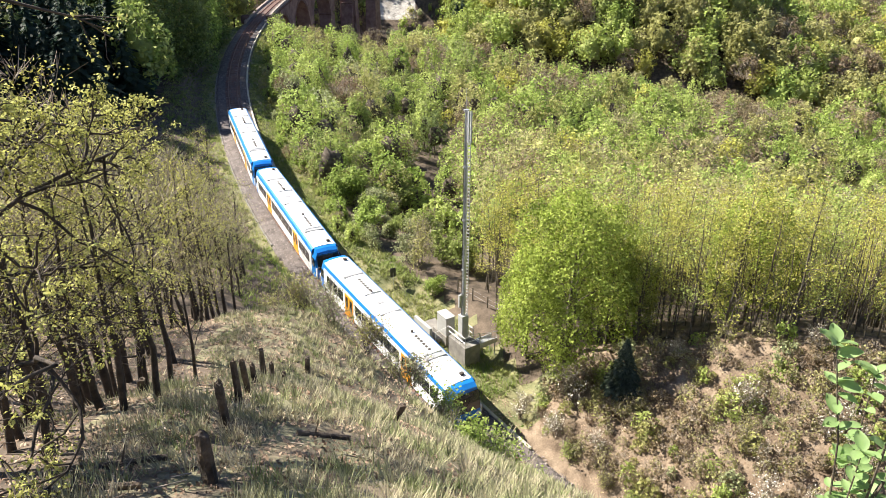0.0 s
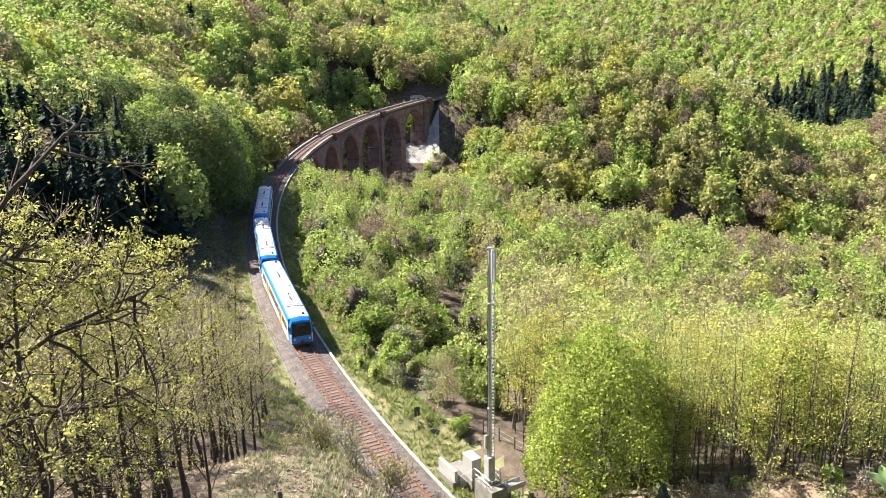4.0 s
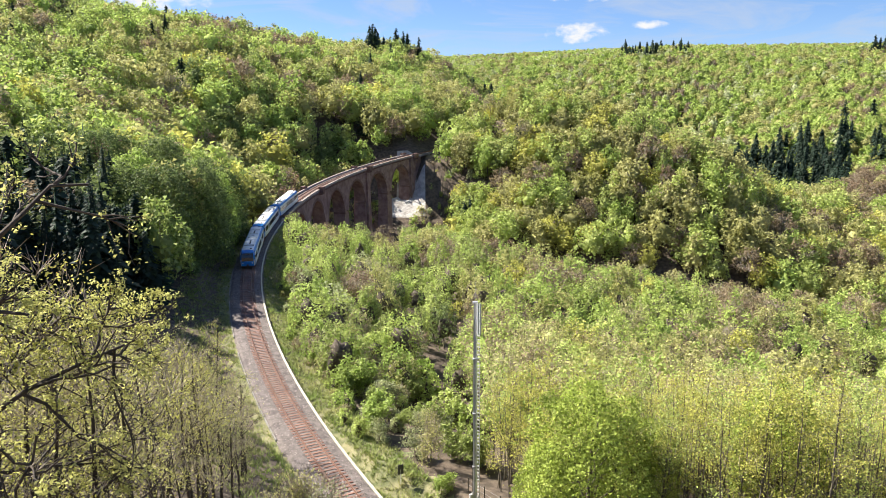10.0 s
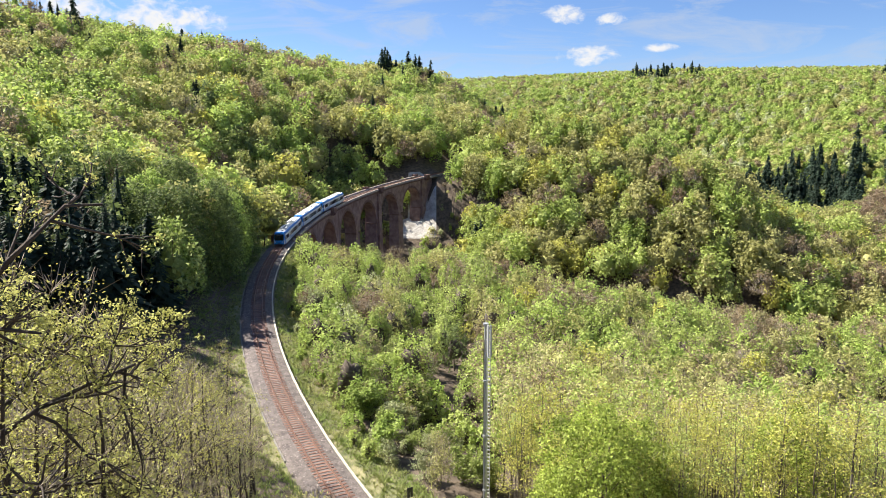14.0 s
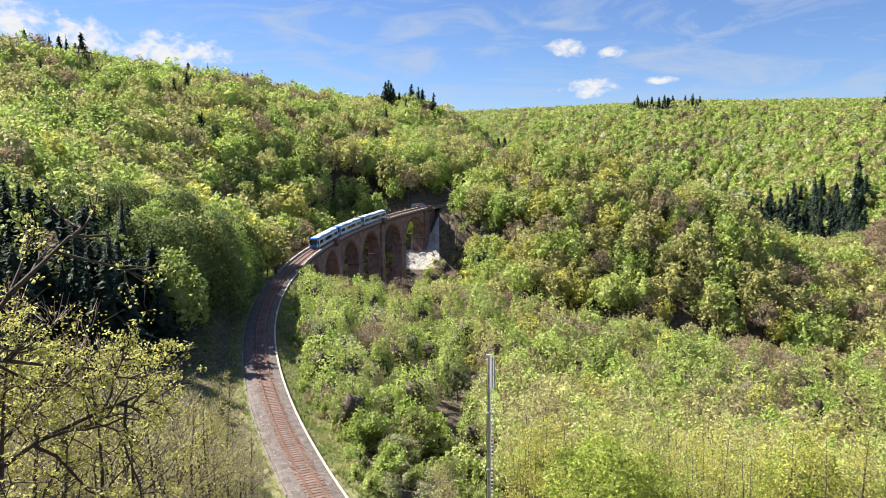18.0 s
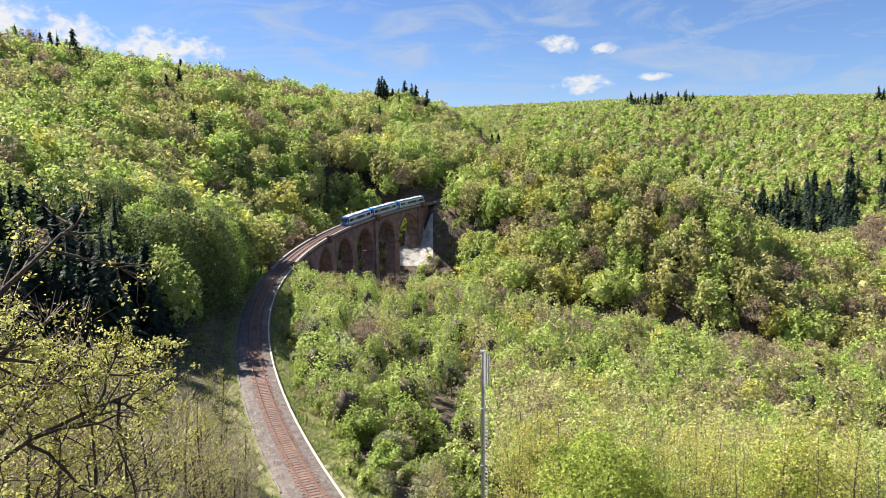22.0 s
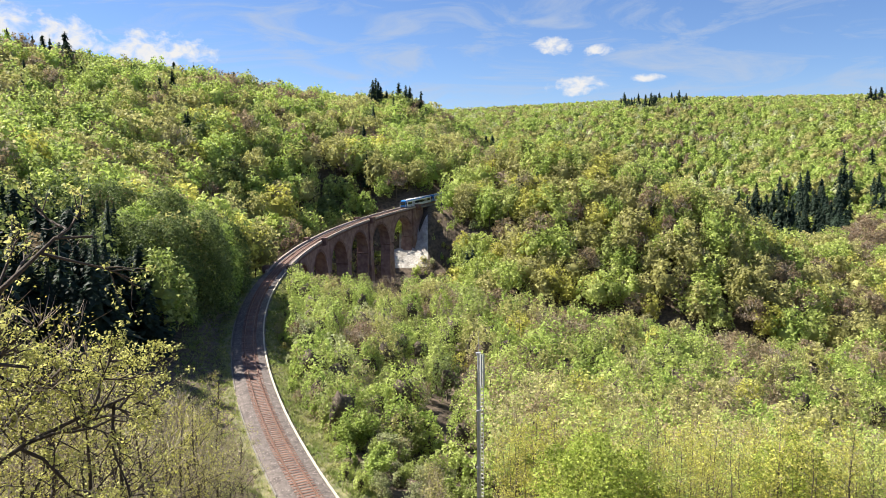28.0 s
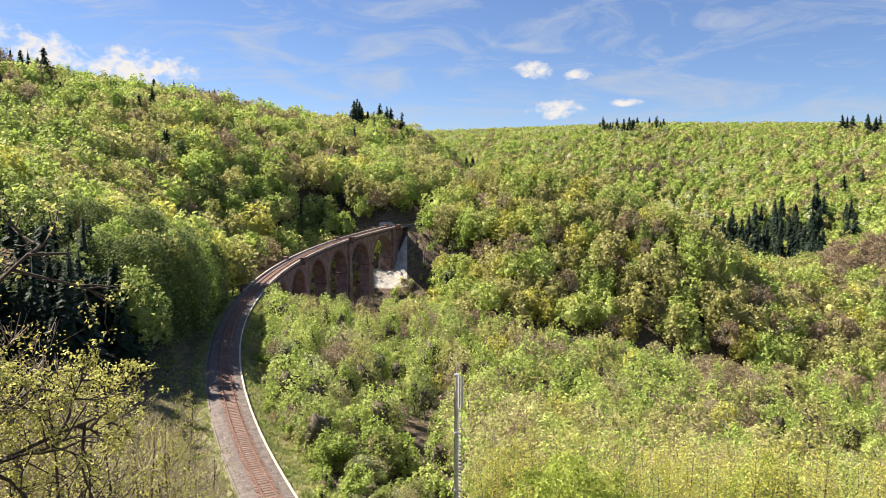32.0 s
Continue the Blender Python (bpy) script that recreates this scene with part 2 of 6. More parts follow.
def land(x, y):
    """Height of the ground."""
    x, y = np.atleast_1d(x).astype(float), np.atleast_1d(y).astype(float)
    z = np.zeros(x.shape) + _W[_n]
    for i in range(_n):
        z += _W[i] * np.sqrt((x - SPOTS[i, 0]) ** 2 + (y - SPOTS[i, 1]) ** 2 + 36.0)
    far = smooth(1200, 2500, np.hypot(x, y - 400))
    z = z * (1 - far) + 80 * far
    s, off = line_near(x, y)
    z = z + ripple(x, y, 16, 3) * 0.5 + ripple(x, y, 4, 5) * 0.16
    # the ravine under the far arches
    gorge = smooth(212, 244, s) * (1 - smooth(260, 273, s)) * (1 - smooth(28, 62, np.abs(off)))
    z = z - 15.0 * gorge * smooth(VIA0, VIA0 + 20, s)
    # formation, cutting and bank of the railway
    bed = 0.22 + 0.0601 * s - 0.75
    yard = smooth(-36, -29, s) * (1 - smooth(-14, -8, s))
    verge = smooth(-2, 10, s) * (1 - smooth(112, 121, s))
    w = np.where(off > 0, 3.3 + 4.5 * yard, 3.3 + 3.0 * verge)
    out = np.maximum(np.abs(off) - w, 0)
    rise = np.where(z > bed, np.where(off < 0, 1.75 - 0.95 * smooth(-10, 15, s), 0.85), 0.62) * out
    bedz = bed + np.where(off > 0, 0.35 * yard, 0.15 * verge) * smooth(2.6, 3.6, np.abs(off))
    formed = np.where(z > bed, np.minimum(z, bedz + rise), np.maximum(z, bedz - rise))
    # open bank beyond the far abutment
    ledge = smooth(262, 268, s) * (1 - smooth(297, 309, s)) * smooth(0, 3, off) * (1 - smooth(30, 48, off))
    formed = formed * (1 - ledge) + np.minimum(formed, bed - 0.3 * out) * ledge
    cut = smooth(VIA0 + 2, VIA0 - 1, s) + smooth(VIA1 - 2, VIA1 + 1, s)
    cut = np.where((s < VIA0 + 2) | (s > VIA1 - 2), np.clip(cut, 0, 1), 0) * (1 - smooth(42, 60, np.abs(off)))
    return z * (1 - cut) + formed * cut


def land1(x, y):
    return float(land(x, y)[0])


# ---- helpers of the scene ----
def mesh_from(name, verts, faces, mats=(), index=None, smooth_shade=False):
    """A mesh from arrays; faces is an (n, 3) or (n, 4) array or a list."""
    me = bpy.data.meshes.new(name)
    if isinstance(faces, np.ndarray):
        v = np.ascontiguousarray(verts, np.float32)
        n, k = faces.shape
        if k == 4 and (faces[:, 2] == faces[:, 3]).any():      # triangles written as quads
            tri = faces[:, 2] == faces[:, 3]
            order = np.concatenate([np.where(~tri)[0], np.where(tri)[0]])
            size = np.where(tri[order], 3, 4)
            flat = np.concatenate([faces[~tri].ravel(), faces[tri][:, :3].ravel()])
            if index is not None:
                index = np.asarray(index)[order]
        else:
            size, flat = np.full(n, k), faces.ravel()
        me.vertices.add(len(v))
        me.vertices.foreach_set("co", v.ravel())
        me.loops.add(len(flat))
        me.loops.foreach_set("vertex_index", np.ascontiguousarray(flat, np.int32))
        me.polygons.add(n)
        me.polygons.foreach_set("loop_start", np.concatenate([[0], np.cumsum(size)[:-1]]).astype(np.int32))
        if index is not None:
            me.polygons.foreach_set("material_index", np.ascontiguousarray(index, np.int32))
        me.update(calc_edges=True)
    else:
        me.from_pydata([tuple(p) for p in verts], [], faces)
        if index is not None:
            me.polygons.foreach_set("material_index", np.array(index, np.int32))
        me.update()
    for m in mats:
        me.materials.append(m)
    if smooth_shade:
        me.polygons.foreach_set("use_smooth", [True] * len(me.polygons))
    return me


def part(name, bm, mat, parent, label=""):
    """Links a bmesh, or a ready mesh, as one object under a thing or a part."""
    if isinstance(bm, bmesh.types.BMesh):
        me = bpy.data.meshes.new(name)
        bm.to_mesh(me)
        bm.free()
        me.materials.append(mat)
    else:
        me = bm
        if mat is not None and not me.materials:
            me.materials.append(mat)
    ob = new(name, me)
    ob.parent = parent
    return tagged(ob, label)


def thing(name, label, category, m=None, group="", kind=""):
    ob = new(name)
    if m is not None:
        ob.matrix_basis = m
    return tagged(ob, label, category, group, kind)


def add_box(bm, x0, x1, y0, y1, z0, z1, bevel=0.0, m=None):
    r = bmesh.ops.create_cube(bm, size=1)
    vs = r["verts"]
    for v in vs:
        v.co = Vector(((x0 + x1) / 2 + v.co.x * (x1 - x0), (y0 + y1) / 2 + v.co.y * (y1 - y0), (z0 + z1) / 2 + v.co.z * (z1 - z0)))
    if bevel:
        es = list({e for v in vs for e in v.link_edges})
        r = bmesh.ops.bevel(bm, geom=es, offset=bevel, segments=2, affect="EDGES", profile=0.6)
        vs = list({v for f in r["faces"] for v in f.verts} | {v for v in vs if v.is_valid})
    if m is not None:
        bmesh.ops.transform(bm, matrix=m, verts=vs)
    return bm


def box(x0, x1, y0, y1, z0, z1, bevel=0.0):
    return add_box(bmesh.new(), x0, x1, y0, y1, z0, z1, bevel)


def add_rod(bm, a, b, r0, r1=None, sides=6, cap=True):
    a, b = Vector(a), Vector(b)
    d = b - a
    res = bmesh.ops.create_cone(bm, cap_ends=cap, segments=sides, radius1=r0, radius2=r0 if r1 is None else r1, depth=d.length)
    q = d.to_track_quat("Z", "Y").to_matrix().to_4x4()
    bmesh.ops.transform(bm, matrix=Matrix.Translation((a + b) / 2) @ q, verts=res["verts"])
    return bm


def rod(a, b, r0, r1=None, sides=6):
    return add_rod(bmesh.new(), a, b, r0, r1, sides)


def strip(name, s0, s1, step, profile, mat, close=True):
    """A profile of (offset, height) points swept along the railway's line."""
    ss = np.arange(s0, s1 + step * 0.5, step)
    k = len(profile)
    verts, faces = [], []
    for s in ss:
        verts += [on_line(s, o, u) for o, u in profile]
    for i in range(len(ss) - 1):
        for j in range(k if close else k - 1):
            a, b = i * k + j, i * k + (j + 1) % k
            faces.append((a, b, b + k, a + k))
    if close:
        faces += [tuple(range(k)), tuple(range((len(ss) - 1) * k, len(ss) * k))]
    me = mesh_from(name, verts, faces, [mat])
    bm = bmesh.new()
    bm.from_mesh(me)
    bmesh.ops.recalc_face_normals(bm, faces=bm.faces)
    bm.to_mesh(me)
    bm.free()
    return me

# ---- the ground, one sheet to the horizon ----
SOIL = material("forest_floor", (0.06, 0.045, 0.031), 0.95, (0.145, 0.11, 0.078), 0.8, 0.55, 8, bump=1.0, bump_scale=7)


def ground_material():
    m = material("hillside_ground", (0.10, 0.075, 0.05), 0.95, (0.21, 0.165, 0.115), 0.9, 0.55, 9, bump=1.0, bump_scale=9)
    n, l = m.node_tree.nodes, m.node_tree.links
    b = n["Principled BSDF"]
    old = b.inputs["Base Color"].links[0].from_socket
    tc = n.new("ShaderNodeTexCoord")
    t = n.new("ShaderNodeTexNoise")
    t.inputs["Scale"].default_value, t.inputs["Detail"].default_value = 1.3, 10
    l.new(tc.outputs["Object"], t.inputs["Vector"])
    r = n.new("ShaderNodeValToRGB")
    r.color_ramp.elements[0].position, r.color_ramp.elements[1].position = 0.42, 0.6
    l.new(t.outputs["Fac"], r.inputs[0])
    mx = n.new("ShaderNodeMix")
    mx.data_type = "RGBA"
    l.new(r.outputs[0], mx.inputs[0])
    l.new(old, mx.inputs[6])
    t2 = n.new("ShaderNodeTexNoise")
    t2.inputs["Scale"].default_value, t2.inputs["Detail"].default_value = 5.0, 9
    l.new(tc.outputs["Object"], t2.inputs["Vector"])
    r2 = n.new("ShaderNodeValToRGB")
    r2.color_ramp.elements[0].color, r2.color_ramp.elements[1].color = (0.13, 0.14, 0.06, 1), (0.30, 0.265, 0.17, 1)
    l.new(t2.outputs["Fac"], r2.inputs[0])
    l.new(r2.outputs[0], mx.inputs[7])
    l.new(mx.outputs[2], b.inputs["Base Color"])
    return m


GROUND = ground_material()
ROCK = material("broken_rock", (0.30, 0.28, 0.25), 0.95, (0.58, 0.56, 0.52), 0.30, 0.5, 2.5, bump=1.0, bump_scale=1.5, depth=0.5)
REDSOIL = material("reddish_soil", (0.14, 0.10, 0.066), 0.95, (0.28, 0.215, 0.15), 1.1, 0.6, 9, bump=1.0, bump_scale=8)


TURF = material("verge_turf", (0.11, 0.125, 0.05), 0.95, (0.27, 0.245, 0.13), 0.7, 0.5, 7, bump=1.0, bump_scale=8)


def axis(lo, hi, near, growth, first):
    out, p, d = [0.0], 0.0, first
    while p < hi:
        d = first if p < near else d * growth
        p += d
        out.append(p)
    neg, p, d = [], 0.0, first
    while p > lo:
        d = first if -p < near else d * growth
        p -= d
        neg.append(p)
    return np.array(neg[::-1] + out)


gx, gy = axis(-3800, 3800, 60, 1.06, 1.0), axis(-2500, 4600, 100, 1.045, 1.0)
GX, GY = np.meshgrid(gx, gy)
GZ = land(GX.ravel(), GY.ravel())
_i = np.arange(len(gx) * len(gy)).reshape(len(gy), len(gx))
_F = np.stack([_i[:-1, :-1], _i[:-1, 1:], _i[1:, 1:], _i[1:, :-1]], -1).reshape(-1, 4)
_cx, _cy = GX.ravel()[_F].mean(1), GY.ravel()[_F].mean(1)
_s, _o = line_near(_cx, _cy)
_edge = ripple(_cx, _cy, 6, 31) * 2.5
_r = np.hypot(_cx, _cy)
_grass = (_r < 36) & (_cx > -0.23 * _cy - 3.2 + _edge) & (_o < 0)
_verge = (_r > 36) & (_o > -4.5 + 0.3 * _edge) & (_o < 8 + _edge) & (_s > -34) & (_s < 122)
_rock = (_s > 253.5 + _edge) & (_s < 271) & (_o < 8.5 + _edge) & (_o > -7 + _edge)
_bank = (_o > 0) & (_s < -26 + _edge) & (_r < 50 + _edge)
ground = new("ground", mesh_from("ground", np.stack([GX.ravel(), GY.ravel(), GZ], 1), _F, [SOIL, GROUND, REDSOIL, ROCK, TURF], np.where(_rock, 3, np.where(_verge, 4, np.where(_bank, 2, np.where(_grass, 1, 0)))), smooth_shade=True))
tagged(ground, "grassy and leaf-littered steep hillside ground", "ground", kind="structure")

# ---- the railway ----
BALLAST = material("ballast", (0.10, 0.085, 0.078), 0.95, (0.185, 0.158, 0.145), 1.2, 0.5, 9, bump=1.0, bump_scale=11)
RAIL = material("rail", (0.16, 0.075, 0.05), 0.55, (0.26, 0.15, 0.11), 3, 0.2, 30, metal=0.3)
RAILTOP = material("rail_top", (0.42, 0.38, 0.35), 0.3, (0.5, 0.44, 0.4), 3, metal=0.8)
SLEEPER = material("sleeper", (0.165, 0.088, 0.064), 0.85, (0.24, 0.135, 0.10), 2, 0.25, 20, thing=0.22, island=0.15, bump=0.3)
CONCRETE = material("concrete", (0.18, 0.168, 0.148), 0.85, (0.265, 0.25, 0.22), 1.5, 0.15, 18, bump=0.25, bump_scale=18)

track = thing("railway_track", "curving single railway track, rusty rails on reddish sleepers", "railway track", kind="structure")
for sgn in (-1, 1):
    o = sgn * 0.753
    part("rail", strip("rail", -70, 400, 2, [(o - 0.07, -0.17), (o + 0.07, -0.17), (o + 0.036, -0.1), (o + 0.036, 0), (o - 0.036, 0), (o - 0.036, -0.1)], RAIL), None, track)
bed = new("ballast", strip("ballast", -72, VIA0 + 0.5, 1, [(-3.6, -1.0), (-2.55, -0.36), (-1.5, -0.24), (0, -0.22), (1.5, -0.24), (2.45, -0.36), (3.3, -1.0)], BALLAST))
tagged(bed, "reddish-grey crushed stone ballast under the track", "ballast", kind="structure")
bed2 = new("ballast", strip("ballast", VIA1 - 0.5, 402, 2, [(-3.6, -1.0), (-2.55, -0.36), (-1.5, -0.24), (0, -0.22), (1.5, -0.24), (2.45, -0.36), (3.3, -1.0)], BALLAST))
tagged(bed2, "reddish-grey crushed stone ballast beyond the viaduct", "ballast", kind="structure")

# sleepers: the nearest as pieces of their own, the far ones as one
def sleeper_mesh():
    bm = box(-1.3, 1.3, -0.13, 0.13, -0.30, -0.165, 0.02)
    for sgn in (-1, 1):                              # base plates with clips
        add_box(bm, sgn * 0.753 - 0.17, sgn * 0.753 + 0.17, -0.08, 0.08, -0.165, -0.15)
    me = bpy.data.meshes.new("sleeper")
    bm.to_mesh(me)
    bm.free()
    me.materials.append(SLEEPER)
    return me


SLEEPER_ME = sleeper_mesh()
_sv = np.array([v.co for v in SLEEPER_ME.vertices])
SPAN = 0.62
for k in range(290):
    s = -40 + k * SPAN
    ob = new("sleeper", SLEEPER_ME)
    ob.parent = track
    ob.matrix_basis = Matrix.Translation(on_line(s)) @ Matrix.Rotation(-heading(s) + random.uniform(-0.01, 0.01), 4, "Z") @ Matrix.Rotation(0.06, 4, "X")
bmv, bmf = [], []
for s in np.arange(-40 + 290 * SPAN, 400, SPAN):
    p, h = on_line(s), heading(s)
    c, q = math.cos(-h), math.sin(-h)
    o = len(bmv)
    for x, y, z in [(a, b, e) for e in (-0.30, -0.165) for a, b in ((-1.3, -0.13), (1.3, -0.13), (1.3, 0.13), (-1.3, 0.13))]:
        bmv.append((p.x + x * c - y * q, p.y + x * q + y * c, p.z + z + y * 0.06))
    bmf += [(o + 4, o + 5, o + 6, o + 7)] + [(o + i, o + (i + 1) % 4, o + 4 + (i + 1) % 4, o + 4 + i) for i in range(4)]
far_sl = part("sleepers", mesh_from("sleepers", bmv, bmf, [SLEEPER]), None, track)
far_sl["kind"] = "stuff"

# loose stones of the ballast, where they lie nearest
rng = np.random.RandomState(5)
N = 9000
ss, oo = rng.uniform(-42, 95, N), rng.choice([-1, 1], N) * rng.uniform(0.2, 3.3, N)
P0 = np.array([on_line(s, o, 0) for s, o in zip(ss, oo)])
ao = np.abs(oo)
P0[:, 2] += np.interp(ao, (0, 1.5, 2.5, 3.4), (-0.20, -0.23, -0.36, -0.92)) + 0.02
tet = np.array([(1, 0.2, 0), (-0.5, 0.9, 0.05), (-0.6, -0.8, 0), (0.1, 0.1, 0.9)])
sc = rng.uniform(0.05, 0.13, N)[:, None, None]
ang = rng.uniform(0, 6.28, N)
rot = np.stack([np.stack([np.cos(ang), -np.sin(ang), 0 * ang], 1), np.stack([np.sin(ang), np.cos(ang), 0 * ang], 1), np.stack([0 * ang, 0 * ang, 1 + 0 * ang], 1)], 1)
V = (tet[None] @ rot.transpose(0, 2, 1)) * sc + P0[:, None]
F = np.array([(0, 1, 3), (1, 2, 3), (2, 0, 3)])[None] + 4 * np.arange(N)[:, None, None]
STONES = material("ballast_stone", (0.12, 0.10, 0.09), 0.95, (0.27, 0.235, 0.215), 2.0, island=0.5)
tagged(new("ballast_stones", mesh_from("ballast_stones", V.reshape(-1, 3), F.reshape(-1, 3), [STONES])), "loose reddish-grey crushed stones beside the rails", "stones", kind="stuff")

# cable trough along the right-hand shoulder, each lid a piece, and the sunken kerb on the other side
TROUGH = material("pale_concrete", (0.40, 0.37, 0.29), 0.85, (0.50, 0.465, 0.37), 1.0, 0.12, 15, bump=0.2, thing=0.08)
trough = thing("cable_trough", "pale concrete cable trough with lids beside the track", "cable trough", kind="structure")
part("channel", strip("channel", -36, 121, 1, [(2.48, -0.7), (2.48, -0.30), (2.72, -0.30), (2.72, -0.7)], CONCRETE), None, trough)
lid = box(-0.14, 0.14, -0.49, 0.49, -0.30, -0.22, 0.015)
lid_me = bpy.data.meshes.new("lid")
lid.to_mesh(lid_me)
lid.free()
lid_me.materials.append(TROUGH)
for k in range(157):
    s = -35.5 + k
    ob = new("lid", lid_me)
    ob.parent = trough
    ob.matrix_basis = Matrix.Translation(on_line(s, 2.6 + random.uniform(-0.015, 0.015))) @ Matrix.Rotation(-heading(s) + random.uniform(-0.01, 0.01), 4, "Z") @ Matrix.Rotation(0.06, 4, "X")
kerb = thing("kerb", "low weathered concrete kerb along the ballast", "kerb", kind="structure")
for k in range(24):
    s = 4 + k * 3.0
    if k in (9, 10, 17):
        continue
    part("kerb_stone", strip("kerb_stone", s, s + 2.85, 0.95, [(-3.15, -0.8), (-3.15, -0.42), (-3.0, -0.42), (-3.0, -0.8)], CONCRETE), None, kerb)

# ---- the viaduct ----
STONE = material("red_sandstone", (0.17, 0.10, 0.088), 0.9, (0.28, 0.19, 0.168), 0.5, 0.35, 5, bump=0.7, bump_scale=4, thing=0.12)
STONE_DARK = material("weathered_sandstone", (0.10, 0.055, 0.045), 0.9, (0.19, 0.11, 0.09), 0.7, 0.3, 6, bump=0.6, bump_scale=4)
COPING = material("coping_stone", (0.26, 0.21, 0.185), 0.9, (0.38, 0.325, 0.29), 0.6, 0.3, 5, bump=0.4, bump_scale=5)
viaduct = thing("viaduct", "tall curved red sandstone railway viaduct with round arches", "viaduct", kind="structure")
PITCH, FIRST, HALF, WIDE, TALL = 21.4, 146.5, 8.8, 2.0, 9.9
PIERS = [FIRST + PITCH * (i - 0.5) for i in range(7)]
RISE_TOP = 3.0        # rail to the crown of the arches


def bay(i):
    """Spandrel walls, soffit and deck over one arch."""
    c = FIRST + PITCH * i
    s0, s1 = (VIA0 if i == 0 else c - PITCH / 2), (VIA1 if i == 5 else c + PITCH / 2)
    ss = sorted(set(list(np.linspace(s0, s1, 12)) + [c + HALF * math.sin(a) for a in np.linspace(-1.5708, 1.5708, 25)]))
    top = lambda s: 0.0601 * s + 0.22 - 0.25
    crown = top(c) - RISE_TOP
    verts, faces = [], []
    for s in ss:
        u = (s - c) / HALF
        low = crown - TALL + TALL * math.sqrt(max(0, 1 - u * u)) if abs(u) < 1 else crown - TALL
        z = 0.0601 * s + 0.22
        for off in (-WIDE, WIDE):
            verts += [on_line(s, off * (1 + 0.012 * (top(s) - low)), low - z), on_line(s, off, top(s) - z)]
    for k in range(len(ss) - 1):
        a, b = 4 * k, 4 * k + 4
        inside = abs((ss[k] + ss[k + 1]) / 2 - c) < HALF
        faces += [(a + 1, b + 1, b, a), (a + 2, b + 2, b + 3, a + 3), (a + 3, b + 3, b + 1, a + 1), (a, b, b + 2, a + 2)]
    part("arch", mesh_from("arch", verts, faces, [STONE]), None, viaduct)
    # ring of voussoirs, slightly proud
    bmv, bmf = [], []
    for off in (-WIDE * 1.05 - 0.07, WIDE * 1.05 + 0.07):
        for j in range(26):
            a = -1.5708 + 3.1416 * j / 25
            for rr in (HALF - 0.02, HALF + 0.85):
                s, zz = c + rr * math.sin(a), crown - TALL + (rr + TALL - HALF) * math.cos(a)
                bmv.append(on_line(s, off, zz - (0.0601 * s + 0.22)))
        o = len(bmv) - 52
        bmf += [(o + 2 * j, o + 2 * j + 1, o + 2 * j + 3, o + 2 * j + 2) for j in range(25)]
    part("arch_ring", mesh_from("arch_ring", bmv, bmf, [STONE_DARK]), None, viaduct)


for i in range(6):
    bay(i)


def pier(s, half):
    c = on_line(s)
    h = heading(s)
    topz = 0.0601 * s + 0.22 - RISE_TOP - TALL - 0.3
    base = min(land1(*(on_line(s, o).xy)) for o in (-4, 0, 4)) - (9 if s > 260 else 2)
    bm = bmesh.new()
    hh = topz - base
    if hh < 1:
        bm.free()
        return
    for z0, z1, a0, a1, b0, b1 in ((0, 1, half + hh * 0.018, half, WIDE * 1.06 + hh * 0.012, WIDE * 1.06),):
        add_box(bm, -1, 1, -1, 1, 0, 1)
        for v in bm.verts:
            f = v.co.z
            v.co = Vector((v.co.x * (b0 * (1 - f) + b1 * f), v.co.y * (a0 * (1 - f) + a1 * f), base + hh * f))
    # string courses
    ob = part("pier", bm, STONE, viaduct)
    ob.matrix_basis = Matrix.Translation((c.x, c.y, 0)) @ Matrix.Rotation(-h, 4, "Z")
    bm = bmesh.new()
    add_box(bm, -WIDE * 1.06 - 0.12, WIDE * 1.06 + 0.12, -half - 0.12, half + 0.12, topz - 0.35, topz + 0.08)
    cap = part("springing_course", bm, STONE_DARK, viaduct)
    cap.matrix_basis = ob.matrix_basis


for i, s in enumerate(PIERS):
    pier(s, 2.5 if i == 4 else 1.95 if 0 < i < 6 else 3.2)
for s0, s1 in ((VIA0 - 4, VIA0 + 11.5), (VIA1 - 6.2, VIA1 + 5)):
    m = strip("abutment", s0, s1, 1.5, [(-WIDE - 0.35, -30), (-WIDE - 0.05, -0.3), (WIDE + 0.05, -0.3), (WIDE + 0.35, -30)], STONE)
    part("abutment", m, None, viaduct)
part("deck", strip("deck", VIA0, VIA1, 1.5, [(-2.4, -0.3), (-2.4, -0.2), (2.4, -0.2), (2.4, -0.3)], BALLAST), None, viaduct)
for sgn in (-1, 1):
    o = sgn * 2.45
    part("parapet", strip("parapet", VIA0 - 3, VIA1 + 1, 1.5, [(o - 0.28, -0.45), (o + 0.28, -0.45), (o + 0.28, 0.28), (o - 0.28, 0.28)], COPING), None, viaduct)
    part("cornice", strip("cornice", VIA0, VIA1, 1.5, [(o - 0.45, -0.75), (o + 0.45, -0.75), (o + 0.45, -0.5), (o - 0.45, -0.5)], STONE_DARK), None, viaduct)

# refuges, railing and buttresses of the viaduct
IRON = material("dark_iron", (0.05, 0.045, 0.04), 0.7, (0.10, 0.075, 0.06), 4, metal=0.4)
for s, sgn in ((124.5, 1), (124.5, -1), (170.5, 1), (171, -1), (222, 1), (221, -1), (266, 1), (266, -1)):
    bm = box(-0.75, 0.75, -1.5, 1.5, -0.9, 0.95, 0.06)
    for c in (-1.2, 0, 1.2):                           # corbels
        add_box(bm, -0.5, 0.5, c - 0.2, c + 0.2, -1.6, -0.9)
    ob = part("refuge", bm, STONE_DARK, viaduct)
    ob.matrix_basis = Matrix.Translation(on_line(s, sgn * 3.1)) @ Matrix.Rotation(-heading(s), 4, "Z")
